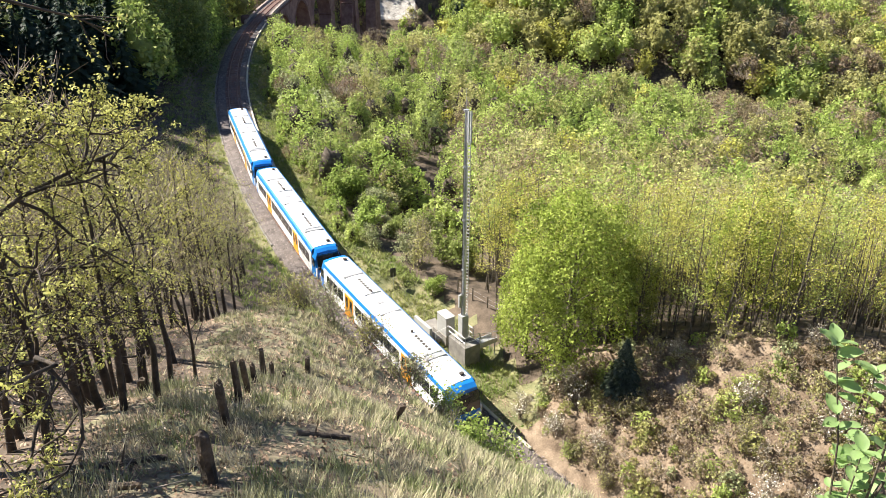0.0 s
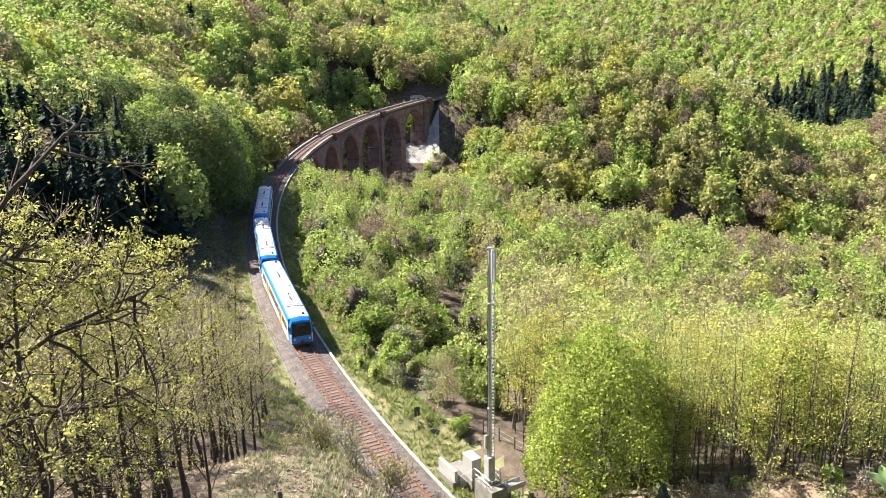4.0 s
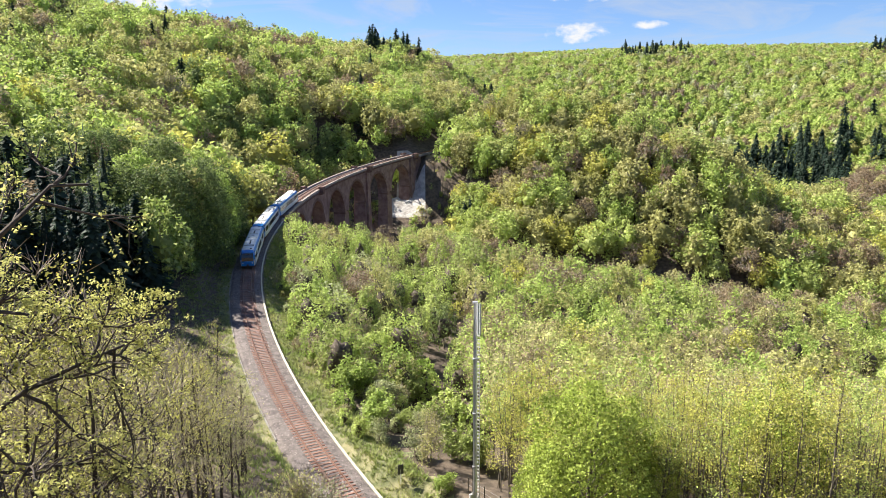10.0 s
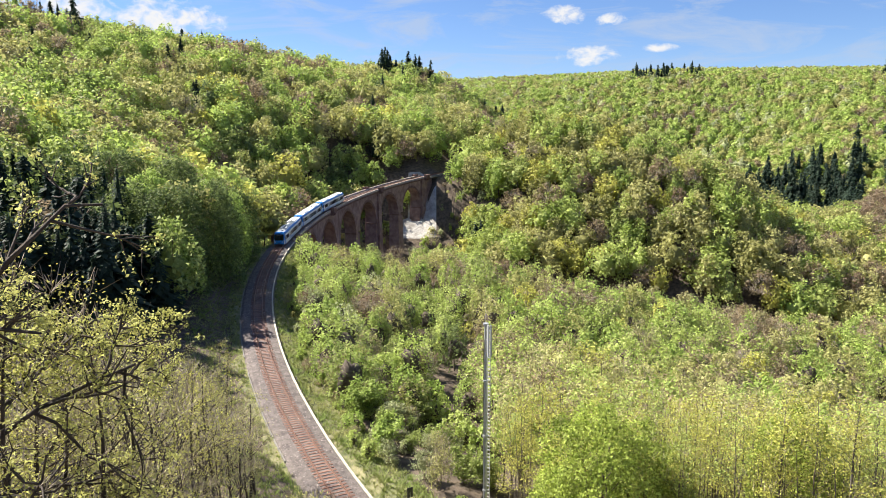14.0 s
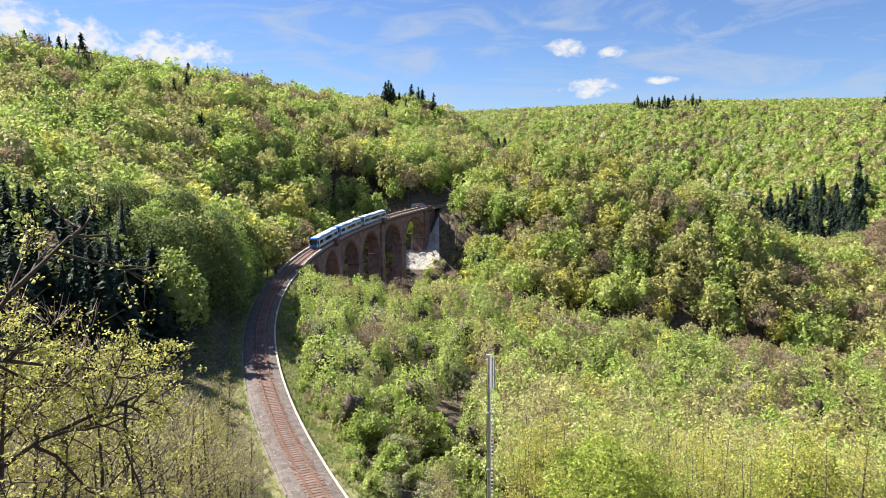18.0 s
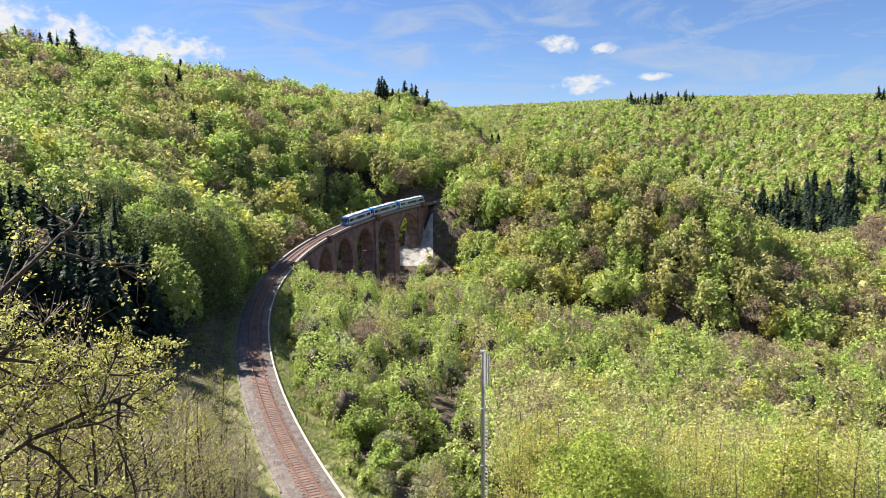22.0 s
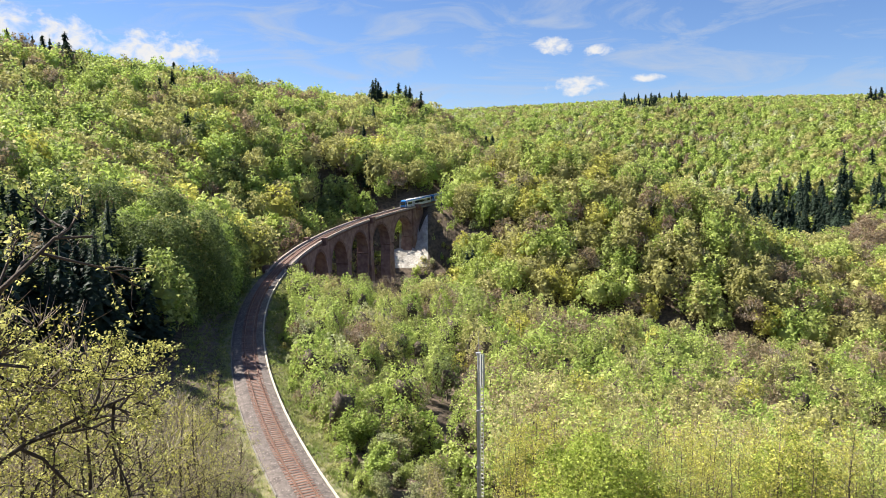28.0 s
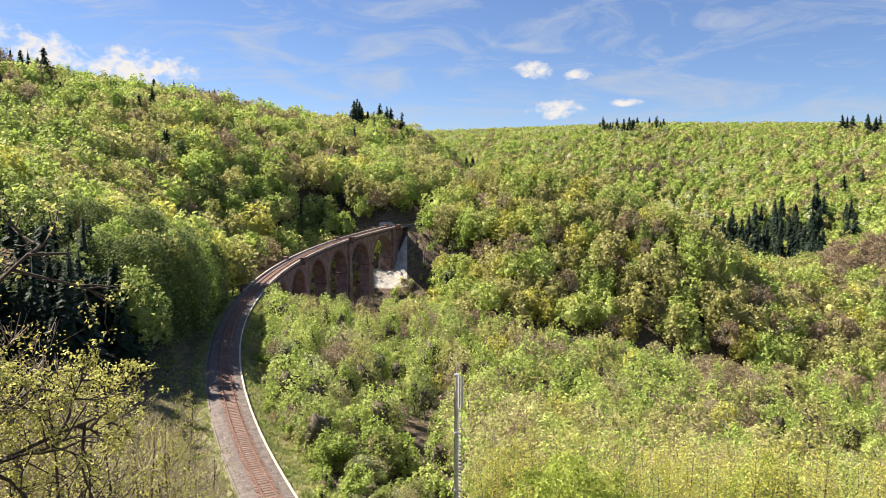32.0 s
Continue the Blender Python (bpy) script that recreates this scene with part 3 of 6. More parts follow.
for sgn in (-1, 1):
    o = sgn * 2.5
    part("handrail", strip("handrail", VIA0, VIA1, 2, [(o - 0.03, 1.0), (o + 0.03, 1.0), (o + 0.03, 1.06), (o - 0.03, 1.06)], IRON), None, viaduct)
    post = rod((0, 0, 0.25), (0, 0, 1.02), 0.03, sides=5)
    me = bpy.data.meshes.new("railing_post")
    post.to_mesh(me)
    post.free()
    me.materials.append(IRON)
    for k in range(72):
        ob = new("railing_post", me)
        ob.parent = viaduct
        ob.matrix_basis = Matrix.Translation(on_line(VIA0 + 1 + 2 * k, o))
# corbel stones under the cornice of the valley side
cor = box(-0.3, 0.3, -0.22, 0.22, -1.15, -0.75)
me = bpy.data.meshes.new("corbel")
cor.to_mesh(me)
cor.free()
me.materials.append(STONE_DARK)
for k in range(142):
    s = VIA0 + 1 + k
    ob = new("corbel", me)
    ob.parent = viaduct
    ob.matrix_basis = Matrix.Translation(on_line(s, 2.55)) @ Matrix.Rotation(-heading(s), 4, "Z")
# pilasters up the group piers, sloped buttresses at their feet
for s in (PIERS[4], PIERS[0] + 6, PIERS[6] - 1):
    z = 0.0601 * s + 0.22
    for sgn in (-1, 1):
        bm = bmesh.new()
        lowz = land1(*on_line(s, sgn * 3).xy) - 2 - z
        add_box(bm, -0.4, 0.4, -1.25, 1.25, lowz, -0.9)
        for v in bm.verts:
            if v.co.z < lowz + 0.1:
                v.co.x += sgn * 0.8
                v.co.y *= 1.25
        ob = part("pilaster", bm, STONE, viaduct)
        ob.matrix_basis = Matrix.Translation(on_line(s, sgn * 2.35)) @ Matrix.Rotation(-heading(s), 4, "Z")

# ---- trees ----
ICO = bmesh.new()
bmesh.ops.create_icosphere(ICO, subdivisions=2, radius=1.0)
ICO_V = np.array([v.co for v in ICO.verts])
ICO_F = np.array([[v.index for v in f.verts] for f in ICO.faces])
ICO_F = np.concatenate([ICO_F, ICO_F[:, 2:3]], 1)
ICO.free()
ICO = bmesh.new()
bmesh.ops.create_icosphere(ICO, subdivisions=1, radius=1.0)
ICO1_V = np.array([v.co for v in ICO.verts])
ICO1_F = np.array([[v.index for v in f.verts] for f in ICO.faces])
ICO1_F = np.concatenate([ICO1_F, ICO1_F[:, 2:3]], 1)
ICO.free()


def tri_leaves(rng, p, nrm, size):
    """Leaf sprays: one bent triangle each, lying across its normal."""
    n = len(p)
    nrm = nrm / np.linalg.norm(nrm, axis=1)[:, None]
    t = np.cross(nrm, rng.normal(size=(n, 3)))
    t /= np.linalg.norm(t, axis=1)[:, None] + 1e-9
    b = np.cross(nrm, t)
    s = size * rng.uniform(0.5, 1.4, n)[:, None]
    v = np.stack([p - t * s * 0.8 - b * s * 0.35, p + t * s * 0.8 - b * s * 0.35, p + b * s * 0.85 + nrm * s * 0.25], 1).reshape(-1, 3)
    f = np.arange(n * 3).reshape(n, 3)
    return v, np.concatenate([f, f[:, 2:3]], 1)


def dome(rng, h, wide, low, n, size, coarse=False, thin=False, k=22, ragged=0.24, body=(0.36, 0.66)):
    """A crown: billows over a dome from low * h to h, leaf sprays all over them, and a closed core inside."""
    half = np.array([wide * h, wide * h, h * (1 - low) * 0.5])
    mid = np.array([0, 0, h * (1 + low) * 0.5])
    k = 9 if coarse else k
    i = np.arange(k) + 0.5
    zc = 1 - 1.6 * i / k
    az = i * 2.39996 + rng.uniform(-0.5, 0.5, k) + rng.uniform(0, 6.28)
    d = np.stack([np.sqrt(1 - zc ** 2) * np.cos(az), np.sqrt(1 - zc ** 2) * np.sin(az), zc], 1)
    rad = rng.uniform(0.20, 0.42, k) * (1.35 if coarse else (22 / k) ** 0.35)
    c = d * (1 - rad * rng.uniform(0.6, 1.5, k))[:, None]
    w = rng.choice(k, n, p=rad ** 2 / (rad ** 2).sum())
    e = rng.normal(size=(n, 3)) + c[w] * 1.5 + np.array([0, 0, 0.3])
    e /= np.linalg.norm(e, axis=1)[:, None]
    q = c[w] + e * (rad[w] * (rng.uniform(0.15, 1.1, n) if thin else rng.normal(0.95, 0.12 if coarse else ragged, n)))[:, None]
    v, f = tri_leaves(rng, mid + q * half, e + rng.normal(scale=0.8, size=(n, 3)) + np.array([0, 0, 0.25]), size)
    iv, fi = (ICO1_V, ICO1_F) if coarse else (ICO_V, ICO_F)
    along = iv @ c.T
    disc = along ** 2 - ((c ** 2).sum(1) - rad ** 2)[None]
    far = np.where(disc > 0, along + np.sqrt(np.maximum(disc, 0)), 0.3).max(1)
    core = mid + iv * (np.clip(far, 0.4, 1.1) * (rng.uniform(0.80, 0.95, len(iv)) if coarse else rng.uniform(*body, len(iv))))[:, None] * half
    return v, f, core, fi


def twigs(rng, centres, radii, n, length, width, flat=0.8):
    """Fine bare twigs: thin blades that point outwards and up."""
    which = rng.choice(len(centres), n, p=(radii ** 2) / (radii ** 2).sum())
    d = rng.normal(size=(n, 3))
    d /= np.linalg.norm(d, axis=1)[:, None]
    d[:, 2] = np.abs(d[:, 2]) * 0.9
    p = centres[which] + d * (radii[which] * rng.uniform(0.35, 0.95, n))[:, None] * np.array([1, 1, flat])
    t = d + rng.normal(scale=0.35, size=(n, 3)) + np.array([0, 0, 0.7])
    t /= np.linalg.norm(t, axis=1)[:, None]
    b = np.cross(t, rng.normal(size=(n, 3)))
    b /= np.linalg.norm(b, axis=1)[:, None] + 1e-9
    l, w = length * rng.uniform(0.5, 1.4, n)[:, None], width * rng.uniform(0.7, 1.3, n)[:, None]
    v = np.stack([p - t * l * 0.5 - b * w, p - t * l * 0.5 + b * w, p + t * l * 0.5 + b * w * 0.4, p + t * l * 0.5 - b * w * 0.4], 1).reshape(-1, 3)
    return v, np.arange(n * 4).reshape(n, 4)


def lobes(rng, h):
    """Centres and radii of a broad crown's lobes for a tree h metres high."""
    r, k = h * 0.31, 8
    a = np.arange(k) * 6.2832 / (k - 1) + rng.uniform(-0.4, 0.4, k)
    c = np.stack([np.cos(a) * r * rng.uniform(0.4, 0.75, k), np.sin(a) * r * rng.uniform(0.4, 0.75, k), h * rng.uniform(0.42, 0.72, k)], 1)
    c[0] = (0, 0, h * 0.78)
    return c, rng.uniform(0.45, 0.68, k) * r


def cone_needles(rng, h, n, size):
    """Drooping needle sprays in tiers round a spire."""
    z = h * (0.08 + 0.92 * rng.rand(n) ** 1.35)
    r = (h - z) * 0.30 * rng.uniform(0.4, 1.1, n) + 0.1
    a = rng.uniform(0, 6.283, n)
    p = np.stack([r * np.cos(a), r * np.sin(a), z], 1)
    out = np.stack([np.cos(a), np.sin(a), -0.45 + 0 * a], 1) + rng.normal(scale=0.18, size=(n, 3))
    side = np.stack([-np.sin(a), np.cos(a), 0 * a], 1) + rng.normal(scale=0.2, size=(n, 3))
    s = size * rng.uniform(0.6, 1.3, n)[:, None] * (0.45 + 0.55 * ((h - z) / h))[:, None]
    v = np.stack([p - out * s * 0.7, p - side * s * 0.45, p + out * s * 0.8, p + side * s * 0.45], 1).reshape(-1, 3)
    return v, np.arange(n * 4).reshape(n, 4)


def trunk_arrays(rng, h, r, branches=6, sides=6, up=0.55):
    """A tapered, slightly bent trunk with limbs, as quads."""
    vs, fs = [], []

    def tube(pts, rads):
        o = sum(len(v) for v in vs)
        ring = []
        for k, (p, rr) in enumerate(zip(pts, rads)):
            d = (pts[min(k + 1, len(pts) - 1)] - pts[max(k - 1, 0)])
            d = d / (np.linalg.norm(d) + 1e-9)
            a = np.cross(d, [0.3, 0.9, 0.1])
            a /= np.linalg.norm(a) + 1e-9
            b = np.cross(d, a)
            ang = np.arange(sides) * 6.2832 / sides
            ring.append(p + rr * (np.cos(ang)[:, None] * a + np.sin(ang)[:, None] * b))
        vs.append(np.concatenate(ring))
        for k in range(len(pts) - 1):
            for j in range(sides):
                fs.append((o + k * sides + j, o + k * sides + (j + 1) % sides, o + (k + 1) * sides + (j + 1) % sides, o + (k + 1) * sides + j))

    n = 6 if branches else 3
    zz = np.linspace(0, 1, n)
    bend = np.cumsum(rng.normal(scale=0.012 * h, size=(n, 2)), axis=0)
    pts = np.concatenate([bend - bend[0], (zz * h * 0.9 - 0.3)[:, None]], 1)
    tube(pts, r * (1 - 0.85 * zz))
    for i in range(branches):
        f = rng.uniform(0.35, 0.85)
        p0 = np.array([np.interp(f, zz, pts[:, k]) for k in range(3)])
        a = rng.uniform(0, 6.283)
        l = h * rng.uniform(0.14, 0.3)
        d = np.array([math.cos(a), math.sin(a), up + rng.uniform(0, 0.5)])
        d /= np.linalg.norm(d)
        p1 = p0 + d * l * 0.55 + rng.normal(scale=0.03 * l, size=3)
        p2 = p1 + (d + np.array([0, 0, 0.35])) * l * 0.45
        rr = r * (1 - 0.85 * f) * 0.55
        tube(np.array([p0, p1, p2]), np.array([rr, rr * 0.6, rr * 0.2]))
    return np.concatenate(vs), np.array(fs)


# what a tree of each kind carries: half width and foot of the crown (shares of its height), leaves, share of bare twigs
KINDS = dict(beech=(0.36, -0.05, ("mid", "fresh", "moss"), 0.0), fresh=(0.35, -0.1, ("fresh", "spring", "fresh"), 0.0), oak=(0.37, 0.0, ("olive", "moss", "fresh", "olive", "spring", "moss"), 0.1),
             gold=(0.22, 0.3, ("gold", "olive", "spring"), 0.35), bare=(0.32, 0.25, ("bud", "russet", "straw", "bud"), 0.55), deep=(0.34, -0.15, ("deep", "mid"), 0.0),
             pole=(0.2, 0.4, ("straw", "bud", "olive"), 0.6), willow=(0.36, -0.15, ("pale", "spring", "pale"), 0.0), amber=(0.35, -0.05, ("gold", "olive", "spring", "gold", "spring", "olive"), 0.08),
             slim=(0.24, -0.2, ("fresh", "mid", "spring", "moss"), 0.1), shrub=(0.44, -0.3, ("fresh", "spring", "mid"), 0.05), brush=(0.45, -0.2, ("straw", "bud", "olive"), 0.5))
SLOTS = ["fresh", "spring", "mid", "moss", "deep", "olive", "straw", "gold", "pale", "bud", "russet", "needle", "twig"]
WOOD_MATS = [LEAF[k] for k in SLOTS] + [BARK]


def template(rng, kind, n, size, h=14.0, trunk=True, core=True, tone=0, body=(0.36, 0.66), woody=False):
    """Verts, quads and material numbers of one tree of the woods."""
    if kind == "spruce":
        v, f = cone_needles(rng, h, int(n * 1.3), size)
        idx = np.full(len(f), SLOTS.index("needle"))
        ang = np.arange(7) * 0.8976
        vc = np.concatenate([np.stack([np.cos(ang) * h * q, np.sin(ang) * h * q, 0 * ang + h * z], 1) for z, q in ((0.06, 0.10), (0.3, 0.11), (0.62, 0.055), (0.93, 0.004))])
        fc = np.array([(r * 7 + j, r * 7 + (j + 1) % 7, r * 7 + 7 + (j + 1) % 7, r * 7 + 7 + j) for r in range(3) for j in range(7)])
        f = np.concatenate([f, fc + len(v)])
        v = np.concatenate([v, vc * (1 + rng.normal(scale=0.1, size=vc.shape))])
        idx = np.append(idx, np.full(len(fc), SLOTS.index("needle")))
    else:
        wide, low, tones, bare = KINDS[kind]
        lf = SLOTS.index(tones[tone % len(tones)])
        thin = bare > 0.3
        v, f, vc, fc = dome(rng, h, wide * rng.uniform(0.88, 1.15), low, int(n * (0.8 if thin else 1)), size * (0.75 if thin else 1), n < 250, thin, body=body)
        idx = np.full(len(f), lf)
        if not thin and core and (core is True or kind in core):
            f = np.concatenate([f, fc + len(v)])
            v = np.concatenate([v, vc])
            # bark-coloured core: inner branches, and shade between the sprays put into colour
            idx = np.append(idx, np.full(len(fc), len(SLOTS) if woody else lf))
        if bare:
            c, r = lobes(rng, h)
            c[:, :2] *= wide / 0.31
            v2, f2 = twigs(rng, c, r * wide / 0.31, int(n * bare), size * 2.6, size * 0.09)
            f = np.concatenate([f, f2 + len(v)])
            v = np.concatenate([v, v2])
            idx = np.append(idx, np.full(len(f2), SLOTS.index("twig")))
        trunk = trunk and (5 if thin else 2)
    if trunk:
        v3, f3 = trunk_arrays(rng, h, h * 0.015, trunk if n > 250 and trunk is not True else 0, 4)
        f = np.concatenate([f, f3 + len(v)])
        v = np.concatenate([v, v3])
        idx = np.append(idx, np.full(len(f3), len(SLOTS)))
    return v, f, idx


def woodland(name, label, spots, seed, n, size, trunk=True, core=True, body=(0.36, 0.66), woody=False):
    """One object of far woods. spots: rows of x, y, height, kind."""
    rng = np.random.RandomState(seed)
    if len(spots) > 900:
        spots = in_view_of(spots)
    kinds = sorted({k for *_, k in spots})
    temps = {k: [template(rng, k, n, size, trunk=trunk, core=core, tone=j, body=body, woody=woody) for j in range(6)] for k in kinds}
    xs, ys = np.array([p[0] for p in spots]), np.array([p[1] for p in spots])
    zs = land(xs, ys)
    V, F, I, o = [], [], [], 0
    for (x, y, h, k), z in zip(spots, zs):
        v, f, idx = temps[k][rng.randint(6)]
        a, sc, wide = rng.uniform(0, 6.283), h / 14.0, rng.uniform(0.85, 1.2)
        c, s = math.cos(a), math.sin(a)
        q = np.stack([(v[:, 0] * c - v[:, 1] * s) * sc * wide + x, (v[:, 0] * s + v[:, 1] * c) * sc * wide + y, v[:, 2] * sc + z - 0.3], 1)
        V.append(q)
        F.append(f + o)
        I.append(idx)
        o += len(v)
    ob = new(name, mesh_from(name, np.concatenate(V), np.concatenate(F), WOOD_MATS, np.concatenate(I)))
    return tagged(ob, label, "woods", kind="stuff")


def scatter(seed, x0, x1, y0, y1, gap, keep):
    """Jittered spots over a stretch of the plan. keep(x, y, s, off) says which."""
    rng = np.random.RandomState(seed)
    X, Y = np.meshgrid(np.arange(x0, x1, gap), np.arange(y0, y1, gap))
    X, Y = X.ravel() + rng.uniform(-0.45, 0.45, X.size) * gap, Y.ravel() + rng.uniform(-0.45, 0.45, X.size) * gap
    s, off = line_near(X, Y)
    m = keep(X, Y, s, off)
    return X[m], Y[m], s[m], off[m], rng


def choose(rng, mix):
    names = list(mix)
    p = np.array([mix[k] for k in names], float)
    return names[rng.choice(len(names), p=p / p.sum())]


def in_view_of(spots, keep=0.06):
    """Thins out what stands hidden behind the ridges, seen from the viewpoint hill."""
    r = np.random.RandomState(77)
    x, y = np.array([p[0] for p in spots]), np.array([p[1] for p in spots])
    top = land(x, y) + np.array([p[2] for p in spots])
    ang = (top - 35) / np.hypot(x, y)
    hid = np.zeros(len(x), bool)
    for f in np.linspace(0.25, 0.97, 19):
        hid |= (land(x * f, y * f) + 7 - 35) / (np.hypot(x, y) * f) > ang + 0.004
    m = ~hid | (r.rand(len(x)) < keep)
    return [p for p, k in zip(spots, m) if k]


def clear_of_line(s, off, left=9.0, right=7.0):
    return (off > right) | (off < -left)


# the steep wooded hill behind the viaduct and left of the line
def keep_hill(x, y, s, off):
    d = np.hypot(x, y)
    az = np.degrees(np.arctan2(x, y))
    return (off < np.where(s < 120, -13, np.where((s > 135) & (s < 215), -20, np.where((s > 215) & (s < 262), -24, -6)))) & (d > 88) & ((s > 40) | (off < -60)) & (az > -42) & (az < 14) & (x < 95) & ((s < 290) | (off < -9)) & (y < 600)


X, Y, S_, O_, rng = scatter(11, -420, 100, 70, 640, 7.9, keep_hill)
spots = []
for x, y in zip(X, Y):
    u = float(ripple(np.array([x]), np.array([y]), 90, 21)[0])
    mix = dict(beech=4, fresh=1.5 + 3 * max(0, u * 3), oak=2.5, bare=1.0 + 4 * max(0, -u * 3), deep=0.5, amber=0.5, spruce=0.15 + 1.6 * max(0, float(ripple(np.array([x]), np.array([y]), 60, 31)[0]) - 0.22))
    if math.hypot(x, y) < 310 and x < -0.2 * y:
        mix.update(oak=6, amber=4, beech=2, bare=2)
    spots.append((x, y, rng.uniform(13, 19) * (1.2 if rng.rand() < 0.15 else 1), choose(rng, mix)))
woodland("woodland", "spring woodland in fresh green and bare grey on the hill", [p for p in spots if math.hypot(p[0], p[1]) > 185], 1, 760, 0.55, body=(0.45, 0.72))
# deep leaves and conifers; part of the dark mix stands for the slope's shade
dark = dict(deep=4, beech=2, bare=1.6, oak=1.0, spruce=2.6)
woodland("woodland", "dark mixed wood with conifers at the hill foot, slope shade in its colours", [(x, y, h * 0.95, choose(rng, dark)) for x, y, h, k in spots if math.hypot(x, y) <= 185], 7, 1100, 0.42)


# the wooded knoll beyond the viaduct and its flank
def keep_knoll(x, y, s, off):
    az = np.degrees(np.arctan2(x, y))
    d = np.hypot(x, y)
    return (off > np.where(s > 308, 4.5, 8)) & (s > 225) & (d < 560) & (az > np.where(d < 258, 0.5, 1.3)) & (az < 42) & (d > 196)


X, Y, S_, O_, rng = scatter(12, -10, 330, 180, 560, 7.0, keep_knoll)
spots = []
for x, y in zip(X, Y):
    u = float(ripple(np.array([x]), np.array([y]), 80, 22)[0])
    low = smooth(0, 40, -land1(x, y))
    mix = dict(beech=1.4, oak=4, fresh=1.2, bare=0.4 + 3.0 * low + 2 * max(0, -u * 2), amber=5.0, spruce=0.06)
    if math.degrees(math.atan2(x, y)) > 29.6 and math.hypot(x, y) > 380:
        mix = dict(bare=6, pole=1, oak=0.5)
    spots.append((x, y, rng.uniform(12, 18), choose(rng, mix)))
woodland("woodland", "dense spring woodland on a round knoll", spots, 2, 900, 0.52, body=(0.45, 0.72))


# far hills
def keep_far(x, y, s, off):
    az = np.degrees(np.arctan2(x, y))
    d = np.hypot(x, y)
    return (az > -4) & (az < 40) & (d > 560) & (d < 1180) & (x > -20)


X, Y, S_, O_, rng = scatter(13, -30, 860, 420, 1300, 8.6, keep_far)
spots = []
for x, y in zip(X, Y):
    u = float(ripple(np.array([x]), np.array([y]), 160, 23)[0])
    # pale bluish willow in the mix stands in for haze over the hill
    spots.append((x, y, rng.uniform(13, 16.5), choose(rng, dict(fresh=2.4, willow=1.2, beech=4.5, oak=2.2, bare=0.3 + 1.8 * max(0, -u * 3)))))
woodland("woodland", "far hillside woods in light green, partly paled for haze", spots, 3, 170, 1.1, trunk=False)


# the slope between the line and the valley
def keep_slope(x, y, s, off):
    d = np.hypot(x, y)
    az = np.degrees(np.arctan2(x, y))
    return (off > 7.5) & (d > 88) & (d < 255) & (az < 42) & (az > -14) & (s < 250)


X, Y, S_, O_, rng = scatter(14, -40, 190, 70, 260, 4.8, keep_slope)
spots = []
for x, y, s, off in zip(X, Y, S_, O_):
    crest = smooth(150, 190, math.hypot(x, y))
    near = 1 - smooth(22, 55, off)
    u = float(ripple(np.array([x]), np.array([y]), 40, 25)[0])
    mix = dict(shrub=(1.6 + 4 * max(0, u)) * near + 0.3, fresh=2.2 + 2.6 * max(0, u), slim=2.8, willow=0.3 * near, brush=0.7 + 2.5 * max(0, -u), bare=1.7 * (1 - near) + 2 * max(0, -u), pole=6.0 * crest, oak=0.8, gold=1.4 * (1 - near), beech=0.6, deep=0.5 * near)
    low = 1 - 0.3 * smooth(95, 125, s) * near
    spots.append((x, y, (rng.uniform(4.5, 9.5) if near > 0.5 else rng.uniform(7.0, 12.0)) * low, choose(rng, mix)))
# bark cores also darken the gaps between leaf sprays, as shade would
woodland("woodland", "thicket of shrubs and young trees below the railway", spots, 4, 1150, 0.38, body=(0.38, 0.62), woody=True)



# the bushy bank right beside the line
def keep_verge(x, y, s, off):
    return (off > 5.0) & (off < 20) & (s > 0) & (s < 118)


X, Y, S_, O_, rng = scatter(15, -45, 25, 60, 195, 3.0, keep_verge)
spots = [(x, y, rng.uniform(1.2, 2.6) + 2.6 * smooth(6, 13, o) * rng.rand(), choose(rng, dict(shrub=2.4, willow=1.0, brush=2.2, oak=0.5, fresh=1.0))) for x, y, o in zip(X, Y, O_)]
# same dark cores: branches, plus painted-in shade inside the shrubs
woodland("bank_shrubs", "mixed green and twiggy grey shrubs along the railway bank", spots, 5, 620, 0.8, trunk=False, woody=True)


# low scrub on the walls of the ravine
def keep_scrub(x, y, s, off):
    return (((off > np.where((s < 272) & (s > 253), 8.5, 4.5)) & (off < 46) & (s > 238)) | ((off < -7) & (off > -30) & (s > 140))) & (s < 306)


X, Y, S_, O_, rng = scatter(16, -70, 110, 180, 330, 3.2, keep_scrub)
woodland("scrub", "low scrub and brambles on the rocky ravine sides", [(x, y, rng.uniform(1.6, 5.0), choose(rng, dict(shrub=2, brush=3, oak=1.5, slim=1, willow=0.6))) for x, y in zip(X, Y)], 6, 260, 0.9, trunk=False)


# conifers: on the ridges and in the valley
def ring(seed, n, az0, az1, d0, d1, h0, h1):
    r = np.random.RandomState(seed)
    out = []
    for _ in range(n):
        a, d = radians(r.uniform(az0, az1)), r.uniform(d0, d1)
        out.append((d * math.sin(a), d * math.cos(a), r.uniform(h0, h1), "spruce"))
    return out


